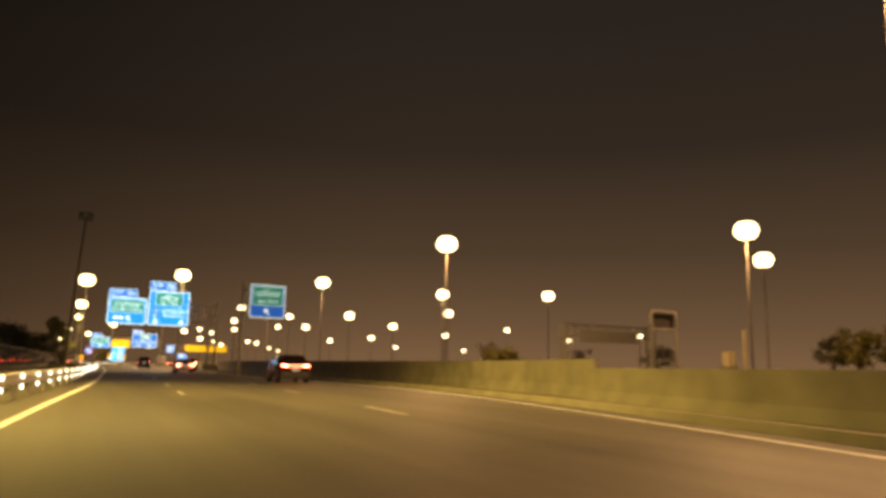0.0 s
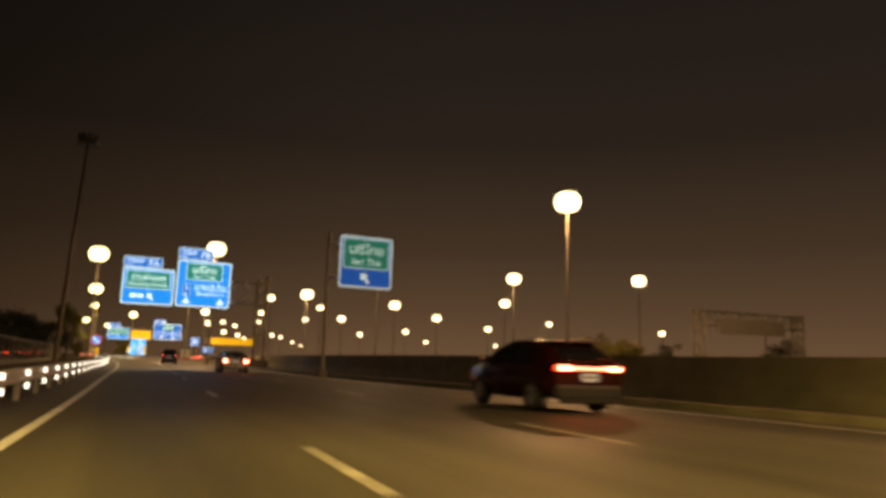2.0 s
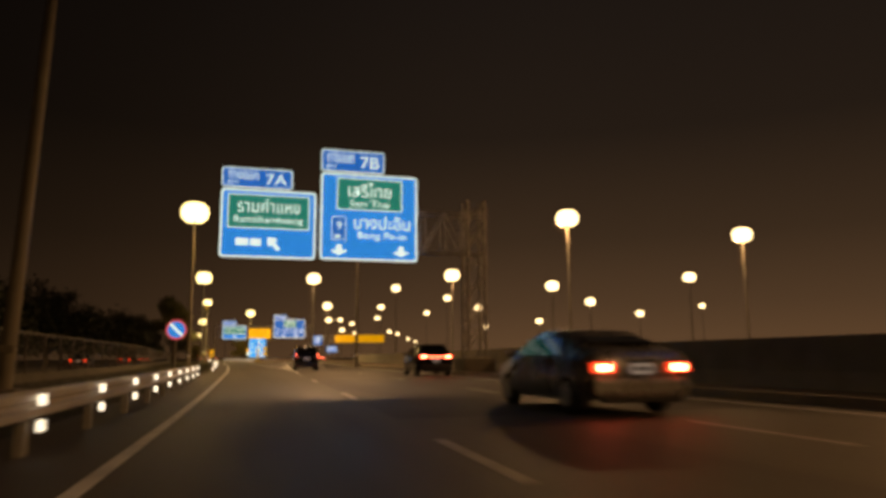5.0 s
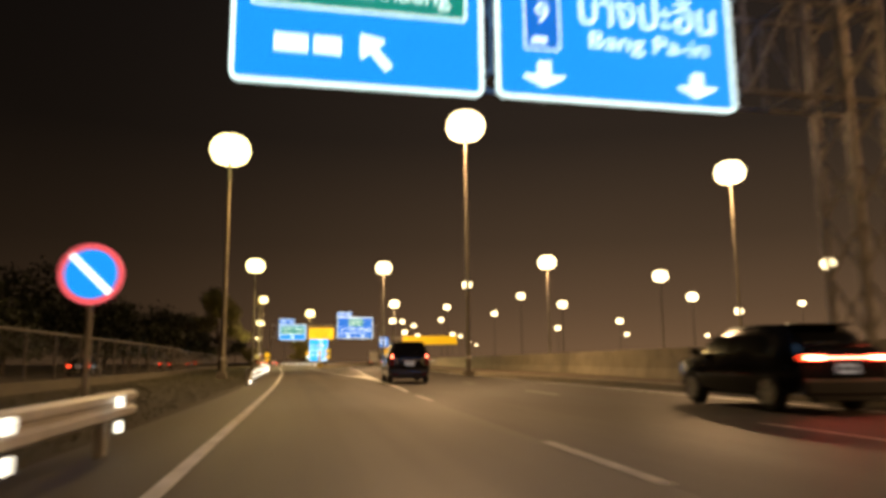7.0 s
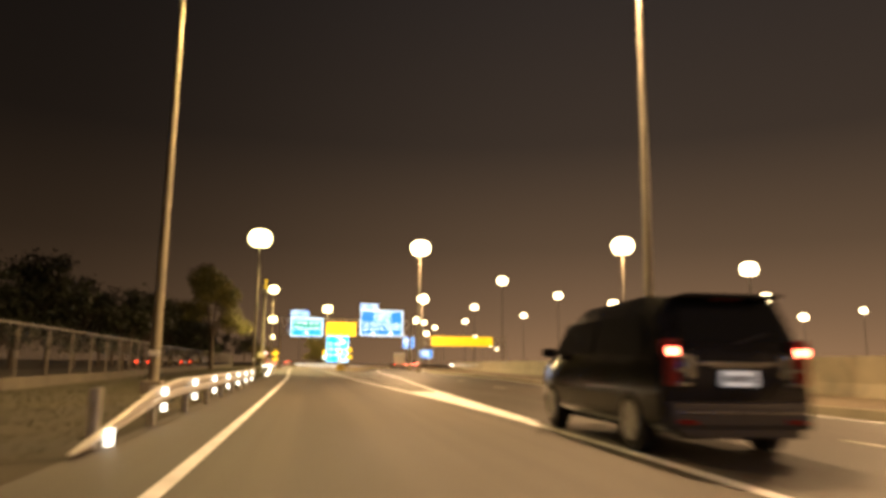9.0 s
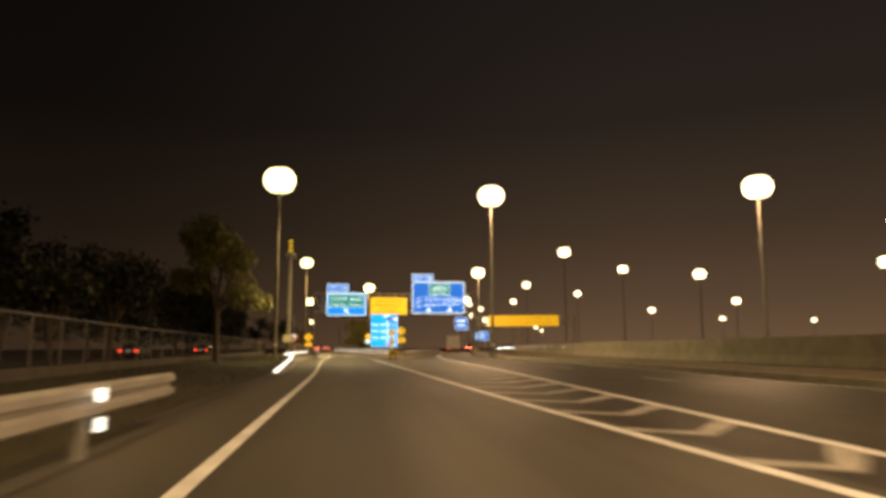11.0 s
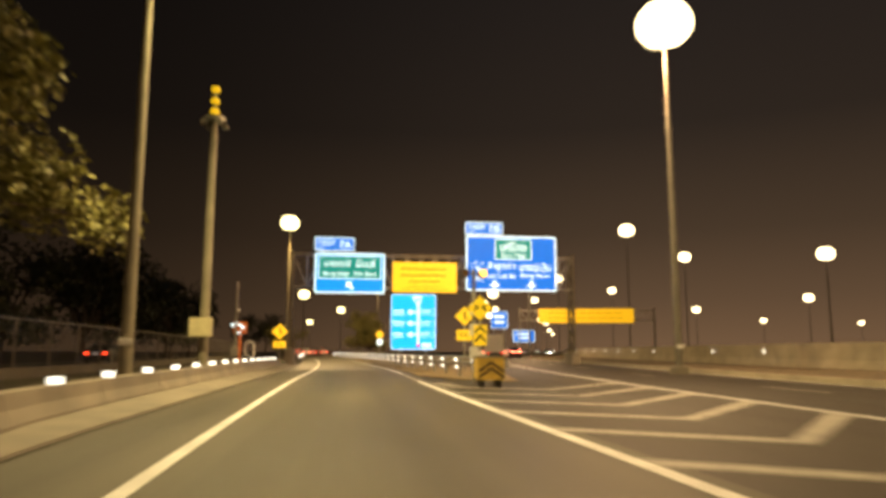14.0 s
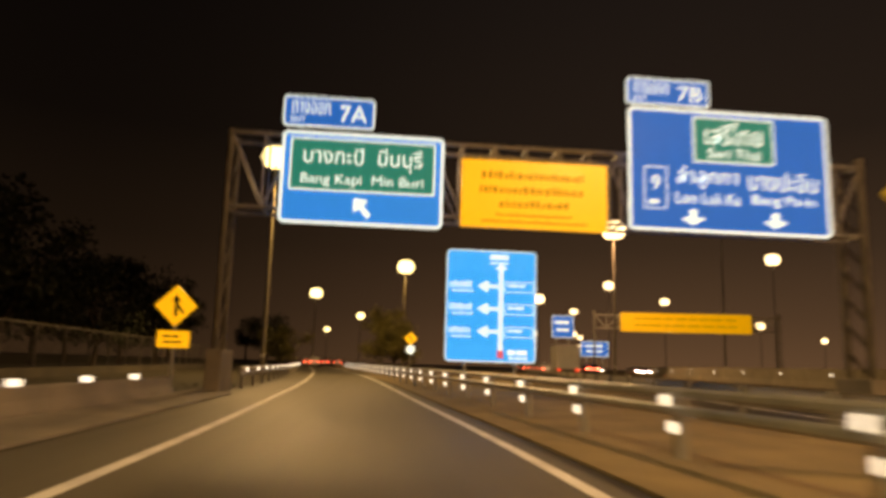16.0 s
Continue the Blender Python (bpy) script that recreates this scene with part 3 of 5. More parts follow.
def guard_rail(label, line, y0, y1, beams, spacing, refl_z, side=1, first=1.0, taper_z=None, section=w_beam, lag=0.0):
    rail = thing("guard_rail", (0, 0, 0), label, "guard rail")
    for z0 in beams:
        prof = [(side * x, z) for x, z in section(z0)]
        part("beam", sweep(B(), prof, line, y0, y1, 2.0, taper_z), GALV, rail)
    bm = B()
    top = max(beams) + (0.30 if section is w_beam else 0.11)
    box(bm, (0, 0, top / 2 - 0.04), (0.10, 0.14, top + 0.08), 0.008)
    post = None
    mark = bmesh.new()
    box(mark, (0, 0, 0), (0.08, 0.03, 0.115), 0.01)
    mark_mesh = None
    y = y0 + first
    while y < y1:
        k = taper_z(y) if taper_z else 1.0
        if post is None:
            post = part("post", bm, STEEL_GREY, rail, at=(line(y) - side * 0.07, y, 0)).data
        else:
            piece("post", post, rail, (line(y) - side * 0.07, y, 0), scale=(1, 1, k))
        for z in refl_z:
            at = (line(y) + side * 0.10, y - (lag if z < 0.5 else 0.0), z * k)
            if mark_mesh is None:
                mark_mesh = part("reflector", mark, REFLECTOR, rail, "reflective white marker with its own glow", at=at).data
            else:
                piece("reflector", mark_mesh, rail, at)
        y += spacing
    return rail

RAIL_L = shift(EDGE_L, -0.95)
guard_rail("galvanised guard rail with two rows of white reflectors", RAIL_L, -16, 100, (0.36,), 3.0, (0.56, 0.30))
guard_rail("short galvanised guard rail with a turned-down end", shift(EDGE_L, -1.15), 122.0, 147.0, (0.36,), 3.0, (0.56, 0.30), taper_z=lambda y: min(1.0, max(0.12, (y - 121.5) / 5.0)))
guard_rail("galvanised double guard rail along the ramp with white reflectors", RAIL_R, 199.4, 300, (0.495, 0.685), 2.96, (0.655, 0.38), side=-1, first=2.12, section=tube_beam, lag=0.2)
guard_rail("galvanised guard rail along the main carriageway", RAIL_M, 199.5, 300, (0.42,), 4.0, (), side=1)
guard_rail("galvanised guard rail beyond the gantry with white reflectors", shift(EDGE_L, -1.5), 229, 300, (0.40,), 3.0, (0.62,))

# ---- wire fence on the left ----
fence = thing("wire_fence", (0, 0, 0), "tall chain-link fence with steel posts and a top rail", "fence")
post_mesh = None
y = -10.0
while y < 300:
    if post_mesh is None:
        bm = rod(B(), (0, 0, -0.1), (0, 0, 2.15), 0.045, seg=8)
        post_mesh = part("post", bm, WIRE, fence, at=(FENCE(y), y, 0)).data
    else:
        piece("post", post_mesh, fence, (FENCE(y), y, 0))
    y += 3.2
part("top_rail", sweep(B(), [(-0.03, 2.10), (0.03, 2.10), (0.03, 2.16), (-0.03, 2.16)], FENCE, -10, 300, 3.2), WIRE, fence)
part("kerb_beam", sweep(B(), [(-0.10, -0.05), (0.10, -0.05), (0.10, 0.35), (-0.10, 0.35)], FENCE, -10, 300, 3.2), CONCRETE_DARK, fence, "low dark concrete base")
verts, faces = [], []
for k in range(int(310 / 0.16)):
    ya = -10 + 0.16 * k
    for s in (1, -1):
        yb = ya + s * 1.7
        if not -10 < yb < 300:
            continue
        i = len(verts)
        verts += [(FENCE(ya), ya - 0.004, 0.35), (FENCE(ya), ya + 0.004, 0.35), (FENCE(yb), yb + 0.004, 2.1), (FENCE(yb), yb - 0.004, 2.1)]
        faces.append((i, i + 1, i + 2, i + 3))
me = bpy.data.meshes.new("wire_mesh")
me.from_pydata(verts, [], faces)
me.materials.append(WIRE)
ob = tagged(new("wire_mesh", me), kind="stuff")
ob.parent = fence


# ---- lighting masts ----
def lighting_mast(height, lens, label, at, group="lighting masts", lit=True, head=1.0):
    """A tapered mast with a ring of eight floodlights; head scales the ring and its glare-sized lenses."""
    mast = thing("lighting_mast", at, label, "street lamp", group)
    part("pole", rod(B(), (0, 0, 0), (0, 0, height), 0.17, 0.08, 12), POLE_PAINT if "cream" in label else POLE_GREY, mast, smooth=True)
    part("footing", box(B(), (0, 0, 0.10), (0.62, 0.62, 0.5), 0.04), CONCRETE, mast)
    part("marker_plate", box(B(), (0, -0.185, 1.19), (0.30, 0.03, 0.17), 0.01), HANDSET_WHITE if lit else CONCRETE_PALE, mast, "pale plate strapped to the pole")
    part("strap", rod(B(), (0, 0, 1.16), (0, 0, 1.22), 0.178, seg=12), STEEL_GREY, mast)
    bm = B()
    r = 0.72 * head
    for i in range(16):
        a0, a1 = 2 * math.pi * i / 16, 2 * math.pi * (i + 1) / 16
        rod(bm, (r * math.cos(a0), r * math.sin(a0), height), (r * math.cos(a1), r * math.sin(a1), height), 0.035, seg=6)
    for i in range(4):
        a = math.pi * i / 2
        rod(bm, (0, 0, height + 0.1), (r * math.cos(a), r * math.sin(a), height), 0.03, seg=6)
    rod(bm, (0, 0, height - 0.2), (0, 0, height + 0.35), 0.16, 0.10, 10)
    part("head_ring", bm, STEEL_GREY, mast)
    for i in range(8):
        a = 2 * math.pi * (i + 0.5) / 8
        bm = box(B(), (0, 0, (1.36 if lit else 0.34) * head), (0.36 * head, 0.40 * head, 0.16), 0.04)
        lamp = part("floodlight", bm, STEEL_GREY, mast, at=(0.52 * head * math.cos(a), 0.52 * head * math.sin(a), height + 0.08))
        lamp.rotation_euler = (0, 0, a)
        bm = B()
        # lit lenses are far oversized, so their shape carries the lamp's glare
        size = (0.80 * head, 0.80 * head, 0.95 * head) if lit else (0.24, 0.22, 0.26)
        bmesh.ops.create_uvsphere(bm, u_segments=16, v_segments=10, radius=1.0, matrix=Matrix.LocRotScale((0.0, 0, 0.42 * head), None, size))
        part("lens", bm, lens, lamp, "glowing lamp glass, swollen to the size of its glare" if lit else "dark lamp glass", smooth=True)
    return mast


def mast_light(x, y, z, k=1.0, color=None, spread=172):
    """The light of a mast's floodlights, thrown down and outward from under the ring."""
    d = bpy.data.lights.new("mast_light", "SPOT")
    d.energy, d.color, d.shadow_soft_size = LAMP_POWER * k, color or (LAMP_PALE if y > 130 else LAMP_WARM), 0.5
    d.spot_size, d.spot_blend = radians(spread), 0.25 if spread > 150 else 0.6
    lamp = new("mast_light", d)
    lamp.location = (x - 2.0 if x > 3 else x + 2.0, y, z - 0.25)
    lamp.rotation_euler = (0, 0 if x > 3 else radians(-30 if spread > 120 else -12), 0)  # the masts beside the ramp are aimed at the road


def masts(height, lens, label, places, head=1.0):
    first = lighting_mast(height, lens, label, (*places[0], 0), head=head)
    for x, y in places[1:]:
        copy_thing(first, pose(x, y, 0))

masts(15.7, LENS_WARM, "tall tapered lighting mast with a ring of glowing floodlights", ((17.35, 206.7), (29.4, 280.9), (76.5, 278.5), (40.4, 363.8)))
masts(16.8, LENS_WARM, "tall lighting mast with a ring of glowing floodlights beyond the wall", ((45.0, 204.4), (74.7, 220.3), (107.5, 263.2), (137.9, 442.9), (141.7, 378.3), (156.8, 315.1), (66, 500), (84, 560), (102, 640), (220, 531), (292, 551)), 1.15)
masts(19.5, LENS_WARM, "far lighting mast with glowing floodlights along the curving motorway", ((118, 606), (134, 649), (183, 815), (227, 957)), 1.2)
masts(18.7, LENS_WARM, "tall lighting mast with a ring of glowing floodlights behind the wall", ((46.0, 92.6), (77.3, 157.3), (99.7, 144.4), (45.1, 152.0), (73.4, 62.5), (94.6, 77.5), (105.9, 211.0), (26.8, 15.5)), 1.12)
masts(24.3, LENS_WARM, "very tall distant lighting mast with glowing floodlights", ((57.0, 310.6), (86.9, 347.2), (70.8, 405.3), (88.5, 504.0), (104.8, 446.4), (68.6, 526.0), (84.2, 576.7), (223.1, 365.8)), 1.15)
masts(16.2, LENS_WARM, "tall slender lighting mast with a round cluster of glowing floodlights", ((14.1, 135.8),))
masts(8.4, LENS_WARM, "low lamp post with a small glowing head beside the parallel road", ((103.8, 116.8), (106.5, 145.4)), 0.5)
masts(14.4, LENS_YELLOW, "tall cream lighting mast with glowing yellowish floodlights beside the guard rail", ((-1.4, 138.2),))
masts(15.3, LENS_YELLOW, "tall cream lighting mast with glowing yellowish floodlights beside the far ramp", ((8.0, 315.6), (-1.0, 440.0)))
# unseen masts added at y 24 and -24 to light the start
masts(14.2, LENS_YELLOW, "cream lighting mast with glowing yellowish floodlights behind the barrier", ((-2.6, 195.8), (-8.7, 353.7), (-17.0, 524.0), (-4.4, 24.0), (-6.5, -24.0)))
masts(14.3, LENS_YELLOW, "cream lighting mast with a flat cluster of floodlights behind the gantry", ((-3.8, 253.9),), 0.75)
mast = lighting_mast(16.0, LENS_OFF, "unlit cream lighting mast beside the guard rail", (-2.15, 84.3, 0), lit=False)
mast.rotation_euler = (0, radians(2.0), 0)  # it leans a little towards the road
YELLOWISH = (1.0, 0.67, 0.28)
OLIVE = (1.0, 0.71, 0.18)  # yellow-green tint of the unseen mast added at the start
GREENISH = (1.0, 0.77, 0.34)  # greener tint for the mast beside the ramp
for x, y, z, k in ((14.1, 135.8, 16.2, 0.7), (17.35, 206.7, 15.6, 0.7), (45.1, 152.0, 18.7, 1.0), (46, 92.6, 18.7, 1.0), (45.0, 204.4, 16.8, 0.8), (29.4, 280.9, 15.6, 0.8), (73.4, 62.5, 18.7, 1.0), (77.3, 157.3, 18.7, 0.8), (26.8, 15.5, 18.7, 1.3)):
    mast_light(x, y, z, k)
for x, y, z, k in ((-1.4, 138.2, 14.4, 0.25), (-2.6, 195.8, 14.2, 0.8), (-3.8, 253.9, 14.2, 1.0), (8.0, 315.6, 15.3, 0.7), (-4.4, 24.0, 14.2, 1.3), (-6.5, -24.0, 14.2, 1.2)):
    mast_light(x, y, z, k, *((GREENISH, 138) if 150 < y < 230 else ((OLIVE, 116) if y == 24.0 else (YELLOWISH,))))


# ---- overhead signs ----
def sign_board(name, x0, x1, z0, z1, y, face, label, category="road sign", border=0.09, rim=None, group=""):
    """A board with rounded corners and a pale rim; its face looks along -y. Returns the thing, its origin at the board's centre."""
    w, h = x1 - x0, z1 - z0
    s = thing(name, ((x0 + x1) / 2, y, (z0 + z1) / 2), label, category, group)
    r = min(0.18, h * 0.15)
    part("board", plate(B(), outline(w, h, r), 0.0, 0.05), face, s)
    part("rim", frame_plate(B(), w + 0.04, h + 0.04, r, border, -0.012, 0.03), rim or SIGN_WHITE, s, "pale reflective rim with its own glow")
    for k in (-0.3, 0.3):
        part("stiffener", box(B(), (0, 0.10, k * h), (w * 0.96, 0.08, 0.10), 0.01), SIGN_BACK, s)
    return s


def inset_panel(s, x, z, w, h, face, border=0.05, y=-0.02):
    p = part("inset_panel", plate(B(), outline(w, h, 0.08), 0.0, 0.015), face, s, "green inset panel", at=(x, y, z))
    part("inset_rim", frame_plate(B(), w, h, 0.08, border, -0.010, 0.012), SIGN_WHITE, p)
    return p


def arrow(s, x, z, w, h, angle):
    return part("arrow", plate(B(), arrow_pts(w, h, angle), -0.014, 0.01), SIGN_WHITE, s, "white arrow", at=(x, -0.006, z))


def bars(s, mat, x, z, w, h, n, seed, y=-0.012):
    """A line of writing too small to read, as plain bars of word length."""
    rnd = random.Random(seed)
    left, i = -w / 2, 0
    while left < w / 2 - h and i < n:
        k = min(rnd.uniform(0.6, 1.4) * w / n, w / 2 - left)
        fill, tall = (0.62, rnd.uniform(0.7, 1.15)) if n >= 12 else (0.86, 1.0)
        bm = box(B(), (left + k * 0.45, 0, h * (tall - 1) / 2), (k * fill, 0.008, h * tall))
        part("writing_bar", bm, mat, s, at=(x, y, z))
        left += k
        i += 1


def exit_tab(x0, x1, z0, z1, y, code):
    s = sign_board("exit_sign", x0, x1, z0, z1, y, SIGN_BLUE, "small blue exit number sign above a direction board", border=0.05)
    w, h = x1 - x0, z1 - z0
    lettering("ทางออก", s, SIGN_WHITE, (-0.20 * w, -0.016, 0.12 * h), 0.42 * h, 0.42 * w)
    lettering("EXIT", s, SIGN_WHITE, (-0.34 * w, -0.016, -0.28 * h), 0.17 * h, 0.16 * w)
    for k in (-0.3, 0.3):
        part("bracket", box(B(), (k * w, 0.11, -h * 0.5 - 0.1), (0.08, 0.06, h + 0.7), 0.01), SIGN_BACK, s)
    lettering(code, s, SIGN_WHITE, (0.27 * w, -0.016, -0.02 * h), 0.56 * h, 0.30 * w)
    return s


def shield(s, x, z, w, h):
    p = part("route_panel", plate(B(), outline(w, h, 0.05), 0.0, 0.012), SIGN_BLUE, s, at=(x, -0.018, z))
    part("route_rim", frame_plate(B(), w, h, 0.05, 0.03, -0.008, 0.01), SIGN_WHITE, p)
    lettering("9", p, SIGN_WHITE, (0, -0.012, 0.12 * h), 0.34 * h)
    bars(p, SIGN_WHITE, 0, -0.34 * h, w * 0.6, 0.10 * h, 1, 3, y=-0.012)
    return p


def truss(bm, a, b, depth, height, bays, r=0.05):
    """A box truss along x from a to b (x, y, z of its low front corner)."""
    (ax, ay, az), (bx, _, _) = a, b
    for dy in (0, depth):
        for dz in (0, height):
            rod(bm, (ax, ay + dy, az + dz), (bx, ay + dy, az + dz), r, seg=6)
    for i in range(bays + 1):
        x = ax + (bx - ax) * i / bays
        for dy in (0, depth):
            rod(bm, (x, ay + dy, az), (x, ay + dy, az + height), r * 0.6, seg=6)
        for dz in (0, height):
            rod(bm, (x, ay, az + dz), (x, ay + depth, az + dz), r * 0.6, seg=6)
        if i < bays:
            x2 = ax + (bx - ax) * (i + 1) / bays
            for dy in (0, depth):
                za, zb = (az, az + height) if i % 2 else (az + height, az)
                rod(bm, (x, ay + dy, za), (x2, ay + dy, zb), r * 0.6, seg=6)
    return bm


def lattice_post(bm, x, y, top, dx, dy, r=0.06, bays=7):
    for sx in (0, dx):
        for sy in (0, dy):
            rod(bm, (x + sx, y + sy, 0), (x + sx, y + sy, top), r, seg=8)
    for i in range(bays):
        z0, z1 = top * i / bays, top * (i + 1) / bays
        for sx in (0, dx):
            rod(bm, (x + sx, y, z0), (x + sx, y + dy, z1), r * 0.5, seg=6)
        if dx:
            for sy in (0, dy):
                rod(bm, (x, y + sy, z0), (x + dx, y + sy, z1), r * 0.5, seg=6)
    return bm


# first gantry
G1 = 103.0
gantry = thing("sign_gantry", (15.3, G1 + 0.5, 0), "grey lattice cantilever gantry that carries direction signs", "sign gantry")
part("column", lattice_post(B(), -0.5, 0, 9.6, 1.0, 1.0, 0.08), STEEL_GREY, gantry)
part("footing", box(B(), (0, 0.5, 0.4), (1.8, 1.8, 1.0), 0.06), CONCRETE, gantry)
part("arm", truss(B(), (-13.2, 0, 6.6), (0.5, 0, 6.6), 1.0, 2.2, 12), STEEL_GREY, gantry)
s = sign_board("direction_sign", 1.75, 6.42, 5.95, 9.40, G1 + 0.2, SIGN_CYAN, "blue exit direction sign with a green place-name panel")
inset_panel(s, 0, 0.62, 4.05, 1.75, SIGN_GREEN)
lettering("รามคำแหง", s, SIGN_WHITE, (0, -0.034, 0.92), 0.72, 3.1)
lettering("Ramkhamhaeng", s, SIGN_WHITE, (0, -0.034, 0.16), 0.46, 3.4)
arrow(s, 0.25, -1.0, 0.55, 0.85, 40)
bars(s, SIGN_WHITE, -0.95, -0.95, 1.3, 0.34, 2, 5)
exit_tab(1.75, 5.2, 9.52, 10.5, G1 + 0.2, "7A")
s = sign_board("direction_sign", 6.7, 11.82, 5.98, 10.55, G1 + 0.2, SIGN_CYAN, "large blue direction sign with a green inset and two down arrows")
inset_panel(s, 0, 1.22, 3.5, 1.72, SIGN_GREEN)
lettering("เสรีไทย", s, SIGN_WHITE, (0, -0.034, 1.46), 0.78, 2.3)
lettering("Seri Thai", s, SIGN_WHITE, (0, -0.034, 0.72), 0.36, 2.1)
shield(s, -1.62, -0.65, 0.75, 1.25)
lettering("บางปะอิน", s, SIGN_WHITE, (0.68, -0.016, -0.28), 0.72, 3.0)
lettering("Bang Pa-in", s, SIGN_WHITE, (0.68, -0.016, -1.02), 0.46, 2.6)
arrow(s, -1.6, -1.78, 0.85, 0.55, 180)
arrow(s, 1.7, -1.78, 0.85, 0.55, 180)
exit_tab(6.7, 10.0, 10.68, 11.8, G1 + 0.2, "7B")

# sign on its own post
post = thing("sign_post", (13.0, 70.6, 0), "tall round steel post that carries a sign", "sign post")
part("pole", rod(B(), (0, 0, 0), (0, 0, 8.9), 0.13, 0.10, 12), STEEL_GREY, post, smooth=True)
part("footing", box(B(), (0, 0, 0.1), (0.5, 0.5, 0.5), 0.04), CONCRETE, post)
for z in (6.1, 8.2):
    part("arm", rod(B(), (0, 0, z), (3.6, 0, z), 0.08, seg=8), STEEL_GREY, post)
s = sign_board("direction_sign", 13.65, 17.05, 5.55, 8.75, 70.3, DIM_BLUE, "green and blue exit direction sign with an arrow", rim=DIM_WHITE)
part("upper_panel", plate(B(), outline(2.95, 1.85, 0.08), 0, 0.012), DIM_GREEN, s, "green upper half", at=(0, -0.014, 0.52))
part("upper_rim", frame_plate(B(), 3.0, 1.9, 0.08, 0.05, 0, 0.01), DIM_WHITE, s, at=(0, -0.028, 0.52))
lettering("เสรีไทย", s, DIM_WHITE, (0, -0.036, 0.84), 0.70, 2.2)
lettering("Seri Thai", s, DIM_WHITE, (0, -0.036, 0.02), 0.40, 1.9)
part("arrow", plate(B(), arrow_pts(0.55, 0.8, 40), -0.014, 0.01), DIM_WHITE, s, "white arrow", at=(-0.05, -0.006, -1.0))

# second gantry
G2 = 226.5
gantry = thing("sign_gantry", (-1.05, G2 + 0.4, 0), "grey lattice gantry that spans the ramp and the motorway", "sign gantry")
part("column", lattice_post(B(), -0.1, 0, 7.85, 0.0, 1.1, 0.10, 9), POLE_PAINT, gantry)
part("column", lattice_post(B(), 20.1, 0, 8.05, 0.0, 1.1, 0.12, 9), POLE_PAINT, gantry)
part("footing", box(B(), (-0.05, 0.55, 0.55), (0.46, 1.7, 1.3), 0.05), CONCRETE, gantry)
part("footing", box(B(), (20.1, 0.55, 0.4), (0.6, 1.8, 1.0), 0.05), CONCRETE, gantry)
part("beam_truss", truss(B(), (-0.1, 0, 5.45), (20.1, 0, 5.45), 1.1, 2.3, 20, 0.06), STEEL_GREY, gantry)
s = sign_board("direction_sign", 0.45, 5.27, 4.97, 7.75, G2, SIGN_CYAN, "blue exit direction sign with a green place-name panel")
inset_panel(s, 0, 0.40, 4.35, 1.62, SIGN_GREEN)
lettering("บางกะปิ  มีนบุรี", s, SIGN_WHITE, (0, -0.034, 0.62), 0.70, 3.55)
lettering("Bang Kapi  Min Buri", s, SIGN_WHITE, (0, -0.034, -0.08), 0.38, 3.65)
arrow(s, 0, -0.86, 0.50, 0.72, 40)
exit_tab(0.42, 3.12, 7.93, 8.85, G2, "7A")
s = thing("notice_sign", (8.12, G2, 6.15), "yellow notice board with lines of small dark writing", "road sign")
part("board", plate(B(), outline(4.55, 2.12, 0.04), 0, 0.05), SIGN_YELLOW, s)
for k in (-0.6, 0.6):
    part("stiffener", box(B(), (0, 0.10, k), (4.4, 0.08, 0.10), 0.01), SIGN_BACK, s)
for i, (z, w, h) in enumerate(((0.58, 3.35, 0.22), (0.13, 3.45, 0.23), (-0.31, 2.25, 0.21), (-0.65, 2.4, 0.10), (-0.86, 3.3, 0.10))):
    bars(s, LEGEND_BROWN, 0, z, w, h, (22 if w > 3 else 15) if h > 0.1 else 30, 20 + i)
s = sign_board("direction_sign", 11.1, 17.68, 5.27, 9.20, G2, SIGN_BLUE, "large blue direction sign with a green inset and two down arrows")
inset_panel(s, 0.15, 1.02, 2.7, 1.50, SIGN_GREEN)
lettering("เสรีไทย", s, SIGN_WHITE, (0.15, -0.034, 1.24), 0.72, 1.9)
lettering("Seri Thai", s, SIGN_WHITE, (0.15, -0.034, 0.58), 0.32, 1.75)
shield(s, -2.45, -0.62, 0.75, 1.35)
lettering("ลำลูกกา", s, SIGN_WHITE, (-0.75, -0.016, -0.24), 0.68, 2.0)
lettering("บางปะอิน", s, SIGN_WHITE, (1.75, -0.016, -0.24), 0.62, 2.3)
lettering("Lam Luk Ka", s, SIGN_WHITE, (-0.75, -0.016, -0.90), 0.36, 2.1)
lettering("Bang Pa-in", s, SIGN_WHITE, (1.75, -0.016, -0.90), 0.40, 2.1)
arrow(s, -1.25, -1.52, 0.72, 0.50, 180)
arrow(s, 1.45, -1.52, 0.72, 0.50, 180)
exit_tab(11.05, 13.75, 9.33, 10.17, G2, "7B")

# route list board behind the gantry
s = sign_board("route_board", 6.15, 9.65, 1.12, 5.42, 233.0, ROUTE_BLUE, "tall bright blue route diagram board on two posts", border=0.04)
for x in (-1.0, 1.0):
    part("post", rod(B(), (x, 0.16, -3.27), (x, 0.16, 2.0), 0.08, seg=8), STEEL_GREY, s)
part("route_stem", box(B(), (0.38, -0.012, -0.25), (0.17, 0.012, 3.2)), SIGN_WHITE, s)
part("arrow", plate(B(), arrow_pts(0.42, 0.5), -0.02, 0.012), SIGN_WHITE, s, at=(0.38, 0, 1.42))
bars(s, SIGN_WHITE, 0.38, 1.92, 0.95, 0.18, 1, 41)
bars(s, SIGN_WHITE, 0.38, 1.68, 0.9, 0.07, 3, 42)
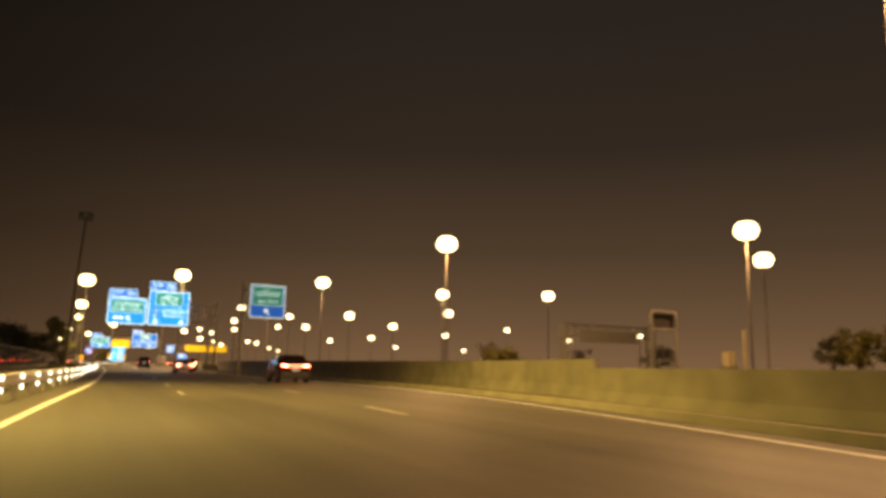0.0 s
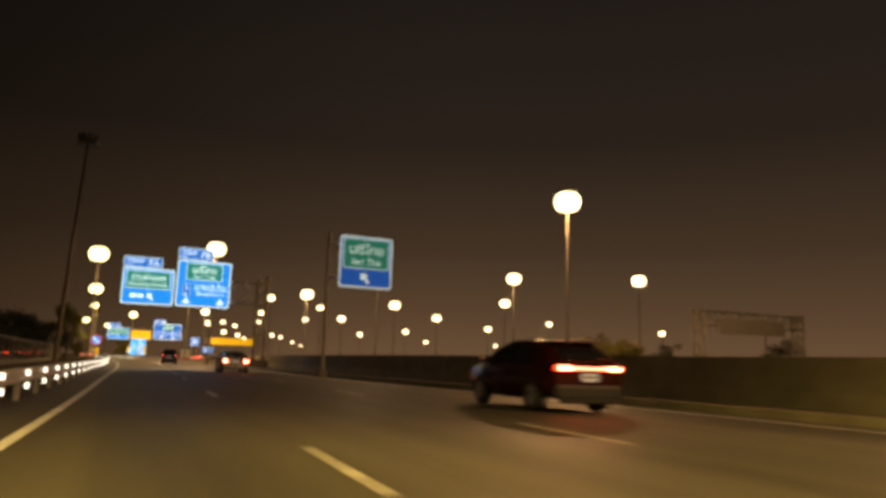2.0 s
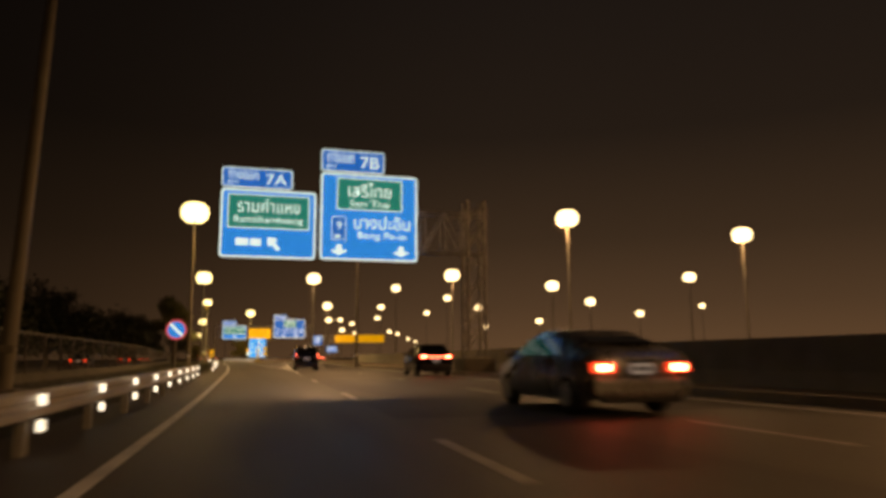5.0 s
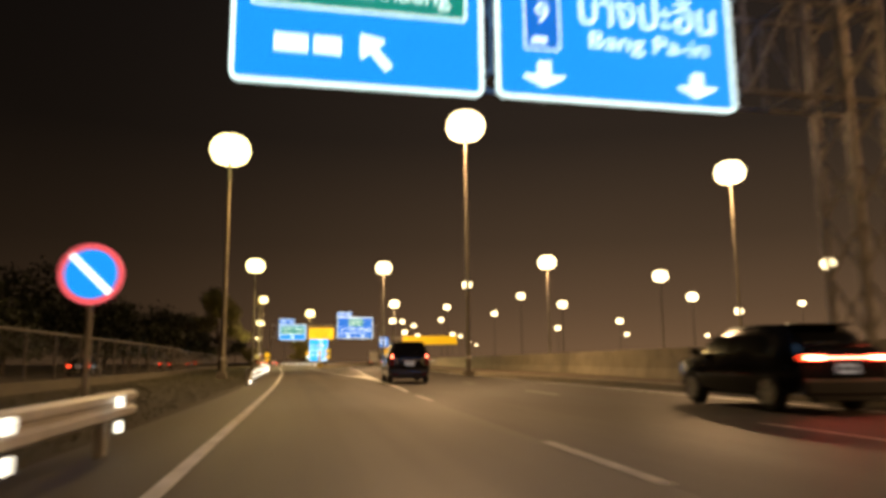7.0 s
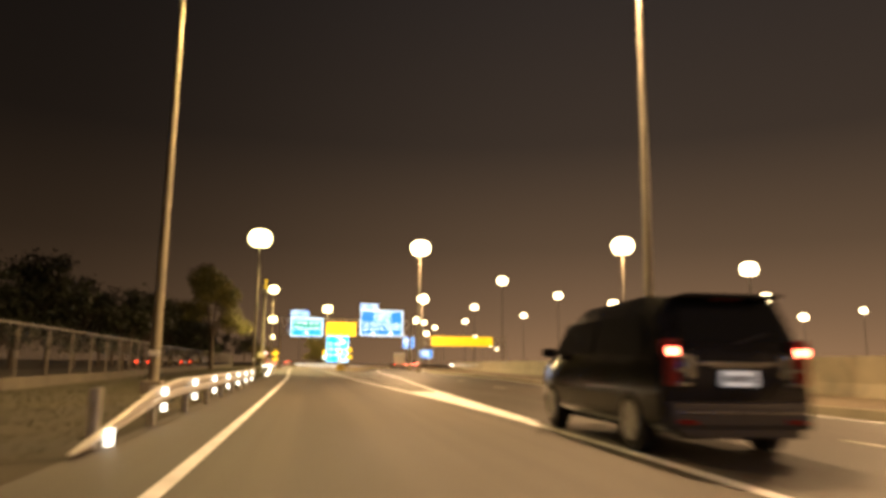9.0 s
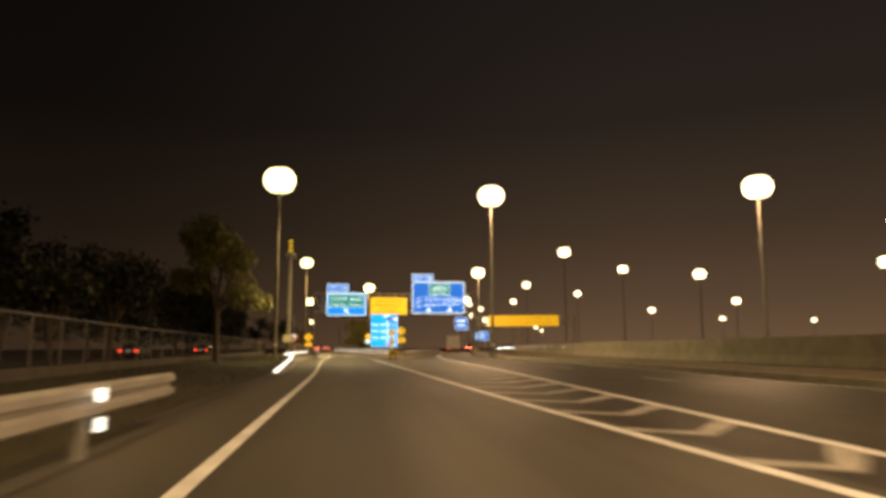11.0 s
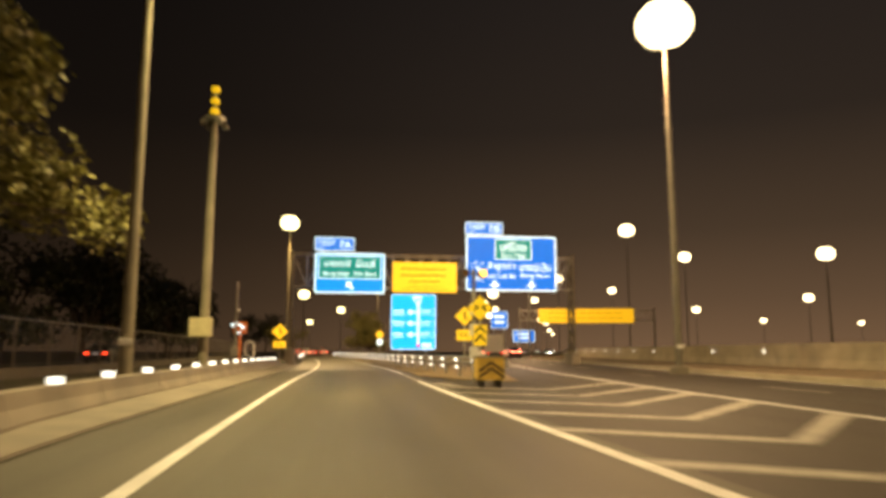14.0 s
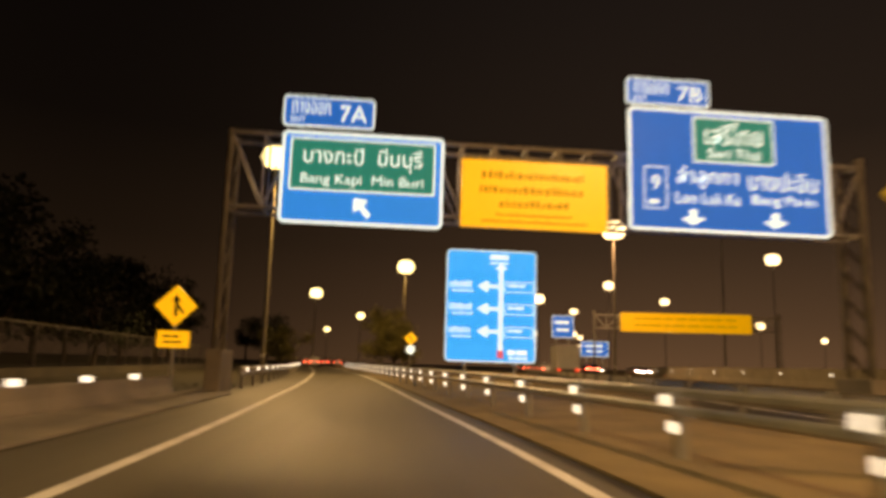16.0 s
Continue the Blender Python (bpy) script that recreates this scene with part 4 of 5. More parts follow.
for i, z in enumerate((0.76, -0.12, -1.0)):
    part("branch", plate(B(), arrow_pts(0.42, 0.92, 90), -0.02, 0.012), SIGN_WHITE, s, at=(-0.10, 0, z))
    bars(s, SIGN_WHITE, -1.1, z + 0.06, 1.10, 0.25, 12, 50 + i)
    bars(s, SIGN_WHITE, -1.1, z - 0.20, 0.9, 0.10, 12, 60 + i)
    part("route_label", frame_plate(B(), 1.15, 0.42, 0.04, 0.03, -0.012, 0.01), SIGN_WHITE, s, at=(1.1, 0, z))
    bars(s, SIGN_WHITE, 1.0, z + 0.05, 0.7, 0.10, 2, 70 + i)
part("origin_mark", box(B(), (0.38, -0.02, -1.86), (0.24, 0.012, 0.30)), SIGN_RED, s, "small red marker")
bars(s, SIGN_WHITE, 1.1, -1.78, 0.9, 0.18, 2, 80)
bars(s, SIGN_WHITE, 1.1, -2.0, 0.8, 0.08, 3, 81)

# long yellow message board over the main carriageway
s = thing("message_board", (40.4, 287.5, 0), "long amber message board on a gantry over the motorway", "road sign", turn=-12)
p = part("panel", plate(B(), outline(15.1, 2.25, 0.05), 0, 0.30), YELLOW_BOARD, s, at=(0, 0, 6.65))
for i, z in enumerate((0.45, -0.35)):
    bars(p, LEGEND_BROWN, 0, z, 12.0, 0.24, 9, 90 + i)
for x in (-10.6, 10.9):
    part("column", lattice_post(B(), x, 0.4, 8.0, 0.0, 1.0, 0.09, 7), STEEL_GREY, s)
part("beam_truss", truss(B(), (-10.6, 0.4, 5.9), (10.9, 0.4, 5.9), 1.0, 1.6, 15, 0.06), STEEL_GREY, s)
for x, z, w, h in ((28.8, 6.45, 2.9, 2.9), (33.2, 3.6, 3.8, 2.0)):
    s = sign_board("direction_sign", x - w / 2, x + w / 2, z - h / 2, z + h / 2, 300, SIGN_BLUE, "distant blue direction sign on steel posts", border=0.06)
    for k in (-0.3, 0.3):
        part("post", rod(B(), (k * w, 0.16, -z), (k * w, 0.16, h * 0.4), 0.07, seg=6), STEEL_GREY, s)
    bars(s, SIGN_WHITE, 0, h * 0.2, w * 0.7, h * 0.14, 3, 100)
    bars(s, SIGN_WHITE, 0, -h * 0.15, w * 0.6, h * 0.12, 3, 101)


# ---- small signs ----
def diamond_sign(x, y, zc, half, symbol, panel=None, face=YELLOW_DULL, label="yellow diamond warning sign on a steel post"):
    s = thing("warning_sign", (x, y, 0), label, "road sign")
    part("post", rod(B(), (0, 0.06, 0), (0, 0.06, zc + half * 0.6), 0.045, seg=8), STEEL_GREY, s)
    pts = [(0, half), (-half, 0), (0, -half), (half, 0)]
    part("board", plate(B(), pts, 0, 0.02), face, s, at=(0, 0, zc))
    if symbol == "merge":
        bm = plate(B(), [(-0.06 * half, -0.5 * half), (0.08 * half, -0.5 * half), (0.08 * half, 0.2 * half), (0.22 * half, 0.2 * half), (0.02 * half, 0.55 * half), (-0.2 * half, 0.2 * half), (-0.06 * half, 0.2 * half)], -0.014, 0.01)
        plate(bm, [(0.08 * half, -0.05 * half), (0.34 * half, -0.4 * half), (0.42 * half, -0.3 * half), (0.08 * half, 0.14 * half)], -0.014, 0.01)
        part("symbol", bm, SIGN_BLACK, s, "black merge arrow", at=(0, 0, zc))
    elif symbol == "curve":
        bm = plate(B(), [(0.05 * half, -0.5 * half), (0.22 * half, -0.5 * half), (0.22 * half, 0.0), (-0.08 * half, 0.22 * half), (0.02 * half, 0.36 * half), (-0.34 * half, 0.42 * half), (-0.22 * half, 0.04 * half), (-0.16 * half, 0.14 * half), (0.05 * half, -0.06 * half)], -0.014, 0.01)
        part("symbol", bm, SIGN_BLACK, s, "black curve arrow", at=(0, 0, zc))
    else:
        bm = B()
        for k in (-1, 1):
            plate(bm, [(a + k * 0.34 * half, b) for a, b in arrow_pts(0.42 * half, 0.6 * half, k * 35)], -0.014, 0.01)
        part("symbol", bm, SIGN_BLACK, s, "two black arrows that part", at=(0, 0, zc))
    if panel:
        z0, z1, w = panel
        p = part("panel", plate(B(), outline(w, z1 - z0, 0.03), 0, 0.02), face, s, at=(0, 0, (z0 + z1) / 2))
        if symbol != "split":
            bars(p, SIGN_BLACK, 0, 0.07, w * 0.7, 0.05, 2, 7, y=-0.006)
            bars(p, SIGN_BLACK, 0, -0.07, w * 0.6, 0.05, 2, 8, y=-0.006)
        else:
            bm = B()
            for k in (-0.12, 0.14):
                plate(bm, [(-w * 0.4, k - 0.12), (0, k + 0.06), (w * 0.4, k - 0.12), (w * 0.4, k - 0.02), (0, k + 0.16), (-w * 0.4, k - 0.02)], -0.008, 0.006)
            part("chevron", bm, SIGN_BLACK, p)
    return s


diamond_sign(-1.55, 224.0, 2.22, 0.52, "merge", (1.18, 1.60, 0.78), SIGN_YELLOW)
diamond_sign(8.62, 211.7, 2.70, 0.48, "merge", (1.50, 2.02, 0.80))
s = diamond_sign(6.84, 197.55, 2.24, 0.37, "split", (1.14, 1.74, 0.40), YELLOW_DULL, "yellow diamond sign of the dividing lanes above a chevron panel")
part("sleeve", box(B(), (0, 0.06, 0.72), (0.19, 0.19, 0.52), 0.02), HANDSET_WHITE, s, "pale sleeve round the post")
s = diamond_sign(6.5, 265.0, 3.0, 0.55, "curve", face=SIGN_YELLOW)
part("speed_disc", rod(B(), (0, -0.01, 2.1), (0, 0.02, 2.1), 0.36, seg=20), SIGN_WHITE, s, "round white speed sign")

s = thing("no_parking_sign", (0.02, 102.0, 0), "round blue no-parking sign with a red rim and slash", "road sign")
part("post", rod(B(), (0, 0.06, 0), (0, 0.06, 2.5), 0.045, seg=8), STEEL_GREY, s)
part("disc", rod(B(), (0, -0.01, 2.28), (0, 0.02, 2.28), 0.46, seg=28), SIGN_RED, s, "red disc")
part("blue_field", rod(B(), (0, -0.022, 2.28), (0, -0.012, 2.28), 0.37, seg=28), SIGN_CYAN, s, "blue field")
part("slash", box(B(), (0, -0.028, 2.28), (0.78, 0.008, 0.11), 0, Euler((0, radians(45), 0))), SIGN_WHITE, s, "pale slash")

# crash cushion at the nose of the gore
s = thing("crash_cushion", (6.84, 195.9, 0), "worn yellow crash cushion with dark chevrons at the gore nose", "crash cushion")
part("body", box(B(), (0, 0.29, 0.50), (0.76, 0.56, 0.60), 0.06), YELLOW_WORN, s)
part("lid", box(B(), (0, 0.29, 0.82), (0.80, 0.62, 0.05), 0.02), CONCRETE_PALE, s, "pale lid")
for k in (-0.22, 0.22):
    part("foot", box(B(), (k, 0.29, 0.10), (0.12, 0.4, 0.21), 0.01), TRIM_BLACK, s)
for z in (0.32, 0.48):
    part("chevron", plate(B(), [(-0.34, z - 0.10), (0, z + 0.14), (0.34, z - 0.10), (0.34, z), (0, z + 0.24), (-0.34, z)], -0.016, 0.012), STRIPE_BROWN, s, "faded dark chevron stripe")

# flashing beacon post
s = thing("warning_beacon", (6.90, 199.0, 0), "twin amber warning beacon with one lamp lit on a steel post", "beacon")
part("post", rod(B(), (0, 0, 0), (0, 0, 3.55), 0.06, seg=10), STEEL_GREY, s)
part("crossbar", rod(B(), (-0.29, 0, 3.43), (0.29, 0, 3.43), 0.035, seg=8), STEEL_DARK, s)
for k in (-0.29, 0.29):
    h = part("signal_head", rod(B(), (k, -0.14, 3.43), (k, 0.12, 3.43), 0.145, seg=18), STEEL_DARK, s)
    part("lens", rod(B(), (k, -0.155, 3.43), (k, -0.142, 3.43), 0.105, seg=18), AMBER_LENS if k > 0 else AMBER_OFF, h, "lit amber lens" if k > 0 else "dark amber lens")
for z in (0.91, 1.63, 2.28):
    part("cabinet", box(B(), (0, -0.02, z), (0.24, 0.24, 0.36), 0.02), HANDSET_WHITE, s, "pale equipment box on the post")

# siren mast with a cabinet
s = thing("camera_mast", (-2.18, 203.2, 0), "cream steel mast with yellow beacons on top and a cabinet", "mast")
part("pole", rod(B(), (0, 0, 0), (0, 0, 9.6), 0.19, 0.13, 12), POLE_PAINT, s, smooth=True)
part("platform", rod(B(), (0, 0, 9.45), (0, 0, 9.6), 0.42, seg=14), STEEL_GREY, s)
for k in range(4):
    a = math.pi * k / 2 + 0.6
    part("camera_housing", box(B(), (0.42 * math.cos(a), 0.42 * math.sin(a), 9.35), (0.22, 0.22, 0.2), 0.02), STEEL_GREY, s)
for z in (9.85, 10.25, 10.7):
    bm = B()
    bmesh.ops.create_uvsphere(bm, u_segments=14, v_segments=8, radius=1.0, matrix=Matrix.LocRotScale((0, 0, z), None, (0.17, 0.17, 0.14)))
    part("beacon", bm, YELLOW_DULL, s, "yellow beacon globe", smooth=True)
part("stem", rod(B(), (0, 0, 9.6), (0, 0, 10.7), 0.05, seg=8), STEEL_GREY, s)
part("cabinet", box(B(), (-0.06, -0.3, 1.80), (0.76, 0.38, 0.66), 0.03), BOX_CREAM, s, "cream equipment cabinet")

# emergency phone
s = thing("emergency_phone", (-2.28, 212.2, 0), "orange emergency telephone sign on an orange post", "emergency phone")
part("post", box(B(), (0, 0.05, 0.95), (0.12, 0.10, 1.9), 0.01), SIGN_ORANGE, s)
part("panel", box(B(), (0, 0, 2.08), (0.64, 0.14, 0.58), 0.03), SIGN_ORANGE, s)
bm = B()
for k in range(8):
    a0, a1 = radians(20 + 14 * k), radians(34 + 14 * k)
    rod(bm, (-0.16 + 0.34 * math.cos(a0), -0.09, 1.92 + 0.34 * math.sin(a0)), (-0.16 + 0.34 * math.cos(a1), -0.09, 1.92 + 0.34 * math.sin(a1)), 0.045 if 0 < k < 7 else 0.075, seg=8)
part("handset_symbol", bm, SIGN_WHITE, s, "white handset symbol")
bars(s, SIGN_WHITE, 0, 1.84, 0.4, 0.05, 1, 4, y=-0.078)
s = thing("phone_hood", (-1.98, 213.4, 0), "white curved telephone hood on a stand", "phone hood")
bm = B()
pts = [(-0.20, 0.75), (-0.22, 1.25), (-0.10, 1.42), (0.12, 1.42), (0.22, 1.28), (0.20, 0.35)]
for a, b in zip(pts, pts[1:]):
    rod(bm, (a[0], 0, a[1]), (b[0], 0, b[1]), 0.055, seg=10)
rod(bm, (-0.2, 0, 0.75), (0.02, 0, 0.78), 0.05, seg=10)
part("hood", bm, HANDSET_WHITE, s, smooth=True)
part("stand", rod(B(), (0.20, 0, 0), (0.20, 0, 0.5), 0.05, seg=10), HANDSET_WHITE, s)
s = thing("camera_pole", (-2.4, 211.6, 0), "thin steel pole with a small camera and a box", "pole")
part("pole", rod(B(), (0, 0, 0), (0, 0, 4.25), 0.07, 0.05, 10), STEEL_GREY, s)
part("camera", box(B(), (0.12, -0.1, 2.9), (0.10, 0.30, 0.10), 0.02), HANDSET_WHITE, s)
part("box", box(B(), (0.0, -0.14, 0.95), (0.34, 0.2, 0.45), 0.02), STEEL_GREY, s)

# sign portals beside the parallel road
s = thing("sign_gantry", (73.0, 101.0, 0), "steel gantry seen from behind with a long grey board", "sign gantry")
part("column", lattice_post(B(), 0, 0, 9.4, 1.2, 1.0, 0.14), STEEL_GREY, s)
part("column", lattice_post(B(), 19.2, 0, 9.6, 1.2, 1.0, 0.14), STEEL_GREY, s)
part("beam_truss", truss(B(), (0, 0, 7.4), (20.4, 0, 7.4), 1.0, 1.9, 14, 0.10), STEEL_GREY, s)
part("board", box(B(), (9.6, -0.3, 7.3), (12.8, 0.25, 2.0), 0.05), STEEL_GREY, s, "long grey board")
s = thing("sign_portal", (61.0, 66.5, 0), "open steel portal frame of a sign beside the parallel road", "sign portal")
for x in (0, 3.9):
    part("post", box(B(), (x, 0, 4.35), (0.30, 0.30, 8.7), 0.03), STEEL_GREY, s)
for z in (6.45, 8.6):
    part("crossbeam", box(B(), (1.95, 0, z), (4.2, 0.28, 0.24), 0.03), STEEL_GREY, s)
part("board", box(B(), (1.95, 0.2, 7.5), (3.5, 0.06, 1.7), 0.01), STEEL_DARK, s, "dark board")

s = thing("slim_post", (91.7, 79.4, 0), "slim pale steel post beyond the parallel road", "post")
part("pole", rod(B(), (0, 0, 0), (0, 0, 8.1), 0.32, 0.28, 10), BOX_CREAM, s, smooth=True)
part("base", box(B(), (0, 0, 0.2), (1.2, 1.2, 0.5), 0.05), CONCRETE, s)
s = thing("equipment_cabinet", (87.2, 78.5, 0), "pale roadside equipment cabinet on a plinth", "cabinet")
part("plinth", box(B(), (0, 0, 1.2), (1.9, 1.4, 2.5), 0.06), CONCRETE, s)
part("body", box(B(), (0, 0, 3.5), (1.6, 1.1, 2.3), 0.06), BOX_CREAM, s)
part("door", box(B(), (0, -0.56, 3.5), (1.3, 0.04, 2.0), 0.02), BOX_CREAM, s)
s = thing("ramp_parapet", (88.0, 76.0, 0), "low pale concrete parapet of a ramp beyond the parallel road", "parapet")
for i in range(6):
    part("segment", box(B(), (3.0 + 6.02 * i, 0.9 * i, 1.0), (6.0, 0.4, 2.1), 0.05), CONCRETE_PALE, s)

# ---- vehicles ----
def loft(bm, stations):
    """Rings of equal length joined one to the next."""
    rings = [[bm.verts.new(p) for p in ring] for ring in stations]
    m = len(rings[0])
    for a, b in zip(rings, rings[1:]):
        for j in range(m):
            bm.faces.new((a[j], a[(j + 1) % m], b[(j + 1) % m], b[j]))
    bm.faces.new(rings[0])
    bm.faces.new(list(reversed(rings[-1])))
    return bm


def car_ring(y, w, z0, belt, top, wt):
    """A section across the car: half width w at the belt, wt at the top."""
    half = [(w * 0.86, z0), (w * 0.98, z0 + 0.12), (w, (z0 + belt) / 2), (w * 0.97, belt), (wt + (w - wt) * 0.25, belt + (top - belt) * 0.7), (wt * 0.9, top - 0.01), (wt * 0.4, top)]
    return [(x, y, z) for x, z in half] + [(-x, y, z) for x, z in reversed(half)]


def quad_pane(bm, pts, out, t=0.012):
    o = Vector(out).normalized() * t
    a = [bm.verts.new(Vector(p) + o) for p in pts]
    b = [bm.verts.new(Vector(p) - o * 0.5) for p in pts]
    bm.faces.new(a)
    bm.faces.new(list(reversed(b)))
    n = len(pts)
    for i in range(n):
        bm.faces.new((a[i], a[(i + 1) % n], b[(i + 1) % n], b[i]))
    return bm


def vehicle(name, label, at, paint, L, W, Ht, kind, tail, turn=0, group="", head=None):
    """A car with its tail at y = 0 and its nose at y = L."""
    c = thing(name, at, label, "car" if name != "van" else "van", group, turn=turn)
    w = W / 2
    g = 0.20
    if kind == "sedan":
        belt = 0.92
        spec = [(0.0, 0.88, 0.42, 0.82, 0.92, 0.80), (0.08, 0.96, 0.28, belt, 1.06, 0.84), (0.58, 1.0, 0.22, belt, 1.12, 0.84), (1.38, 1.0, g, belt, Ht - 0.03, 0.72), (1.9, 1.0, g, belt, Ht, 0.74), (2.5, 1.0, g, belt, Ht, 0.74), (3.0, 1.0, g, belt, Ht - 0.06, 0.71), (3.85, 1.0, g, belt - 0.02, 1.0, 0.82), (L - 0.35, 0.97, 0.22, 0.76, 0.84, 0.80), (L, 0.82, 0.35, 0.60, 0.68, 0.66)]
        rear, roof0, roof1, nose = 0.58, 1.38, 3.0, 3.85
    elif kind == "suv":
        belt = 1.02
        spec = [(0.0, 0.92, 0.50, 0.92, 1.04, 0.84), (0.08, 0.98, 0.38, belt, 1.12, 0.84), (0.78, 1.0, 0.30, belt, Ht - 0.06, 0.72), (1.4, 1.0, 0.26, belt, Ht, 0.74), (2.4, 1.0, 0.26, belt, Ht - 0.01, 0.72), (3.0, 1.0, 0.26, belt, Ht - 0.1, 0.68), (3.55, 1.0, 0.26, belt, 1.10, 0.84), (L - 0.3, 0.97, 0.28, 0.90, 0.98, 0.82), (L, 0.84, 0.42, 0.72, 0.80, 0.70)]
        rear, roof0, roof1, nose = 0.08, 0.78, 3.0, 3.55
    else:
        belt = 1.08
        spec = [(0.0, 0.94, 0.46, 1.0, 1.12, 0.88), (0.05, 0.99, 0.34, belt, 1.20, 0.88), (0.28, 1.0, 0.26, belt, Ht - 0.06, 0.78), (0.9, 1.0, 0.24, belt, Ht, 0.80), (3.0, 1.0, 0.24, belt, Ht - 0.02, 0.80), (3.6, 1.0, 0.24, belt, Ht - 0.14, 0.76), (4.3, 1.0, 0.24, belt, 1.12, 0.86), (L - 0.25, 0.97, 0.26, 0.9, 0.98, 0.82), (L, 0.86, 0.40, 0.74, 0.82, 0.74)]
        rear, roof0, roof1, nose = 0.05, 0.28, 3.6, 4.3
    body = B()
    loft(body, [car_ring(y, w * k, z0, be, to, w * wt) for y, k, z0, be, to, wt in spec])
    part("body", body, paint, c, smooth=True)
    top = {s[0]: s for s in spec}
    (_, _, _, rb, rt, rw), (_, _, _, b0, t0, w0) = top[rear], top[roof0]
    (_, _, _, b1, t1, w1), (_, _, _, nb, nt, nw) = top[roof1], top[nose]
    za, zb = rt + 0.05, t0 - 0.09
    part("rear_window", quad_pane(B(), [(-w * rw * 0.80, rear + 0.05, za), (w * rw * 0.80, rear + 0.05, za), (w * w0 * 0.84, roof0 - 0.05, zb), (-w * w0 * 0.84, roof0 - 0.05, zb)], (0, -(zb - za), roof0 - rear), 0.035), GLASS, c, "dark tinted rear window")
    part("windscreen", quad_pane(B(), [(-w * w1 * 0.84, roof1 + 0.06, t1 - 0.07), (w * w1 * 0.84, roof1 + 0.06, t1 - 0.07), (w * nw * 0.84, nose - 0.06, nt + 0.04), (-w * nw * 0.84, nose - 0.06, nt + 0.04)], (0, t1 - nt, nose - roof1), 0.035), GLASS, c)
    for sx in (-1, 1):
        lo, hi = belt + 0.06, min(t0, t1) - 0.10
        y0, y1 = roof0 - (0.25 if kind == "sedan" else -0.1), roof1 + 0.35
        wlo, whi = w * 0.965, w * (w0 + (1 - w0) * 0.30)
        mid = (y0 + y1) / 2
        for ya, yb, yta, ytb in ((y0, mid - 0.04, y0 + 0.35, mid - 0.04), (mid + 0.04, y1, mid + 0.04, y1 - 0.42)):
            part("side_window", quad_pane(B(), [(sx * wlo, ya, lo), (sx * wlo, yb, lo), (sx * whi, ytb, hi), (sx * whi, yta, hi)], (sx, 0, 0.35), 0.02), GLASS, c)
        part("mirror", box(B(), (sx * (w + 0.09), roof1 + 0.35, belt + 0.10), (0.20, 0.12, 0.14), 0.03), paint, c)
        zt = belt - 0.14 if kind == "sedan" else belt - 0.05
        tw, th = (0.36, 0.17) if kind == "sedan" else ((0.46, 0.11) if kind == "suv" else (0.16, 0.52))
        tl = part("tail_light", box(B(), (sx * (w * 0.93 - tw / 2), 0.05, zt), (tw, 0.16, th), 0.03), TAIL_DIM if kind != "mpv" else TAIL_OFF, c, "red tail light")
        part("lamp_glow", box(B(), (sx * (w * 0.93 - tw / 2), -0.037, zt + (0 if kind != "mpv" else 0.12)), (tw * (0.62 if kind != "mpv" else 0.5), 0.012, min(th * 0.6, 0.12 if kind != "mpv" else 0.08)), 0.004), tail, tl, "lit tail lamp")
        part("headlight", box(B(), (sx * w * 0.62, L - 0.09, 0.66), (0.36, 0.14, 0.15), 0.03), head or HANDSET_WHITE, c)
    part("rear_bumper", box(B(), (0, 0.02, 0.46), (W * 0.92, 0.16, 0.30), 0.06), paint if kind == "sedan" else TRIM_BLACK, c)
    part("lower_valance", box(B(), (0, 0.03, 0.29), (W * 0.78, 0.14, 0.14), 0.03), TRIM_BLACK, c)
    zp = belt - 0.16 if kind == "sedan" else (0.78 if kind == "suv" else 0.86)
    p = part("number_plate", box(B(), (0, -0.035, zp), (0.40, 0.02, 0.17), 0.006), PLATE, c, "white number plate")
    for k in (-0.09, 0.07):
        part("plate_bar", box(B(), (k, -0.047, zp), (0.12, 0.004, 0.07)), PLATE_BAR, p)
    part("garnish", box(B(), (0, -0.02, zp + 0.13), (0.62, 0.03, 0.035), 0.008), CHROME, c, "chrome strip above the plate")
    if kind == "suv":
        part("light_bar", box(B(), (0, -0.025, belt - 0.05), (W * 0.62, 0.03, 0.04), 0.008), TAIL_LENS, c, "lit red light bar")
        part("rear_spoiler", box(B(), (0, 0.66, Ht - 0.05), (W * 0.64, 0.36, 0.04), 0.015), paint, c)
    if kind == "mpv":
        part("tailgate_handle", box(B(), (0, -0.03, 1.02), (0.9, 0.03, 0.05), 0.01), CHROME, c)
        part("high_brake_lamp", box(B(), (0, 0.19, Ht - 0.10), (0.34, 0.05, 0.03), 0.006), TAIL_OFF, c)
        part("rear_spoiler", box(B(), (0, 0.16, Ht - 0.07), (W * 0.62, 0.34, 0.05), 0.02), paint, c)
        part("bumper_trim", box(B(), (0, -0.065, 0.50), (W * 0.80, 0.02, 0.035), 0.008), CHROME, c, "chrome strip along the bumper")
        part("wiper", rod(B(), (0.02, 0.05, 1.24), (0.42, 0.08, 1.36), 0.012, seg=6), TRIM_BLACK, c)
        for sx in (-1, 1):
            for k in range(3):
                part("lamp_bezel", box(B(), (sx * (w * 0.93 - 0.20), -0.03, 0.80 + 0.15 * k), (0.15, 0.03, 0.05), 0.01), CHROME, c, "chrome lamp bezel")
            part("bumper_reflector", box(B(), (sx * w * 0.70, -0.068, 0.40), (0.22, 0.015, 0.05), 0.006), TAIL_OFF, c, "red bumper reflector")
            part("tailgate_strip", box(B(), (sx * w * 0.62, -0.02, 0.98), (0.10, 0.03, 0.26), 0.02), CHROME, c, "chrome strip beside the tailgate")
    wr = 0.33 if kind == "sedan" else 0.36
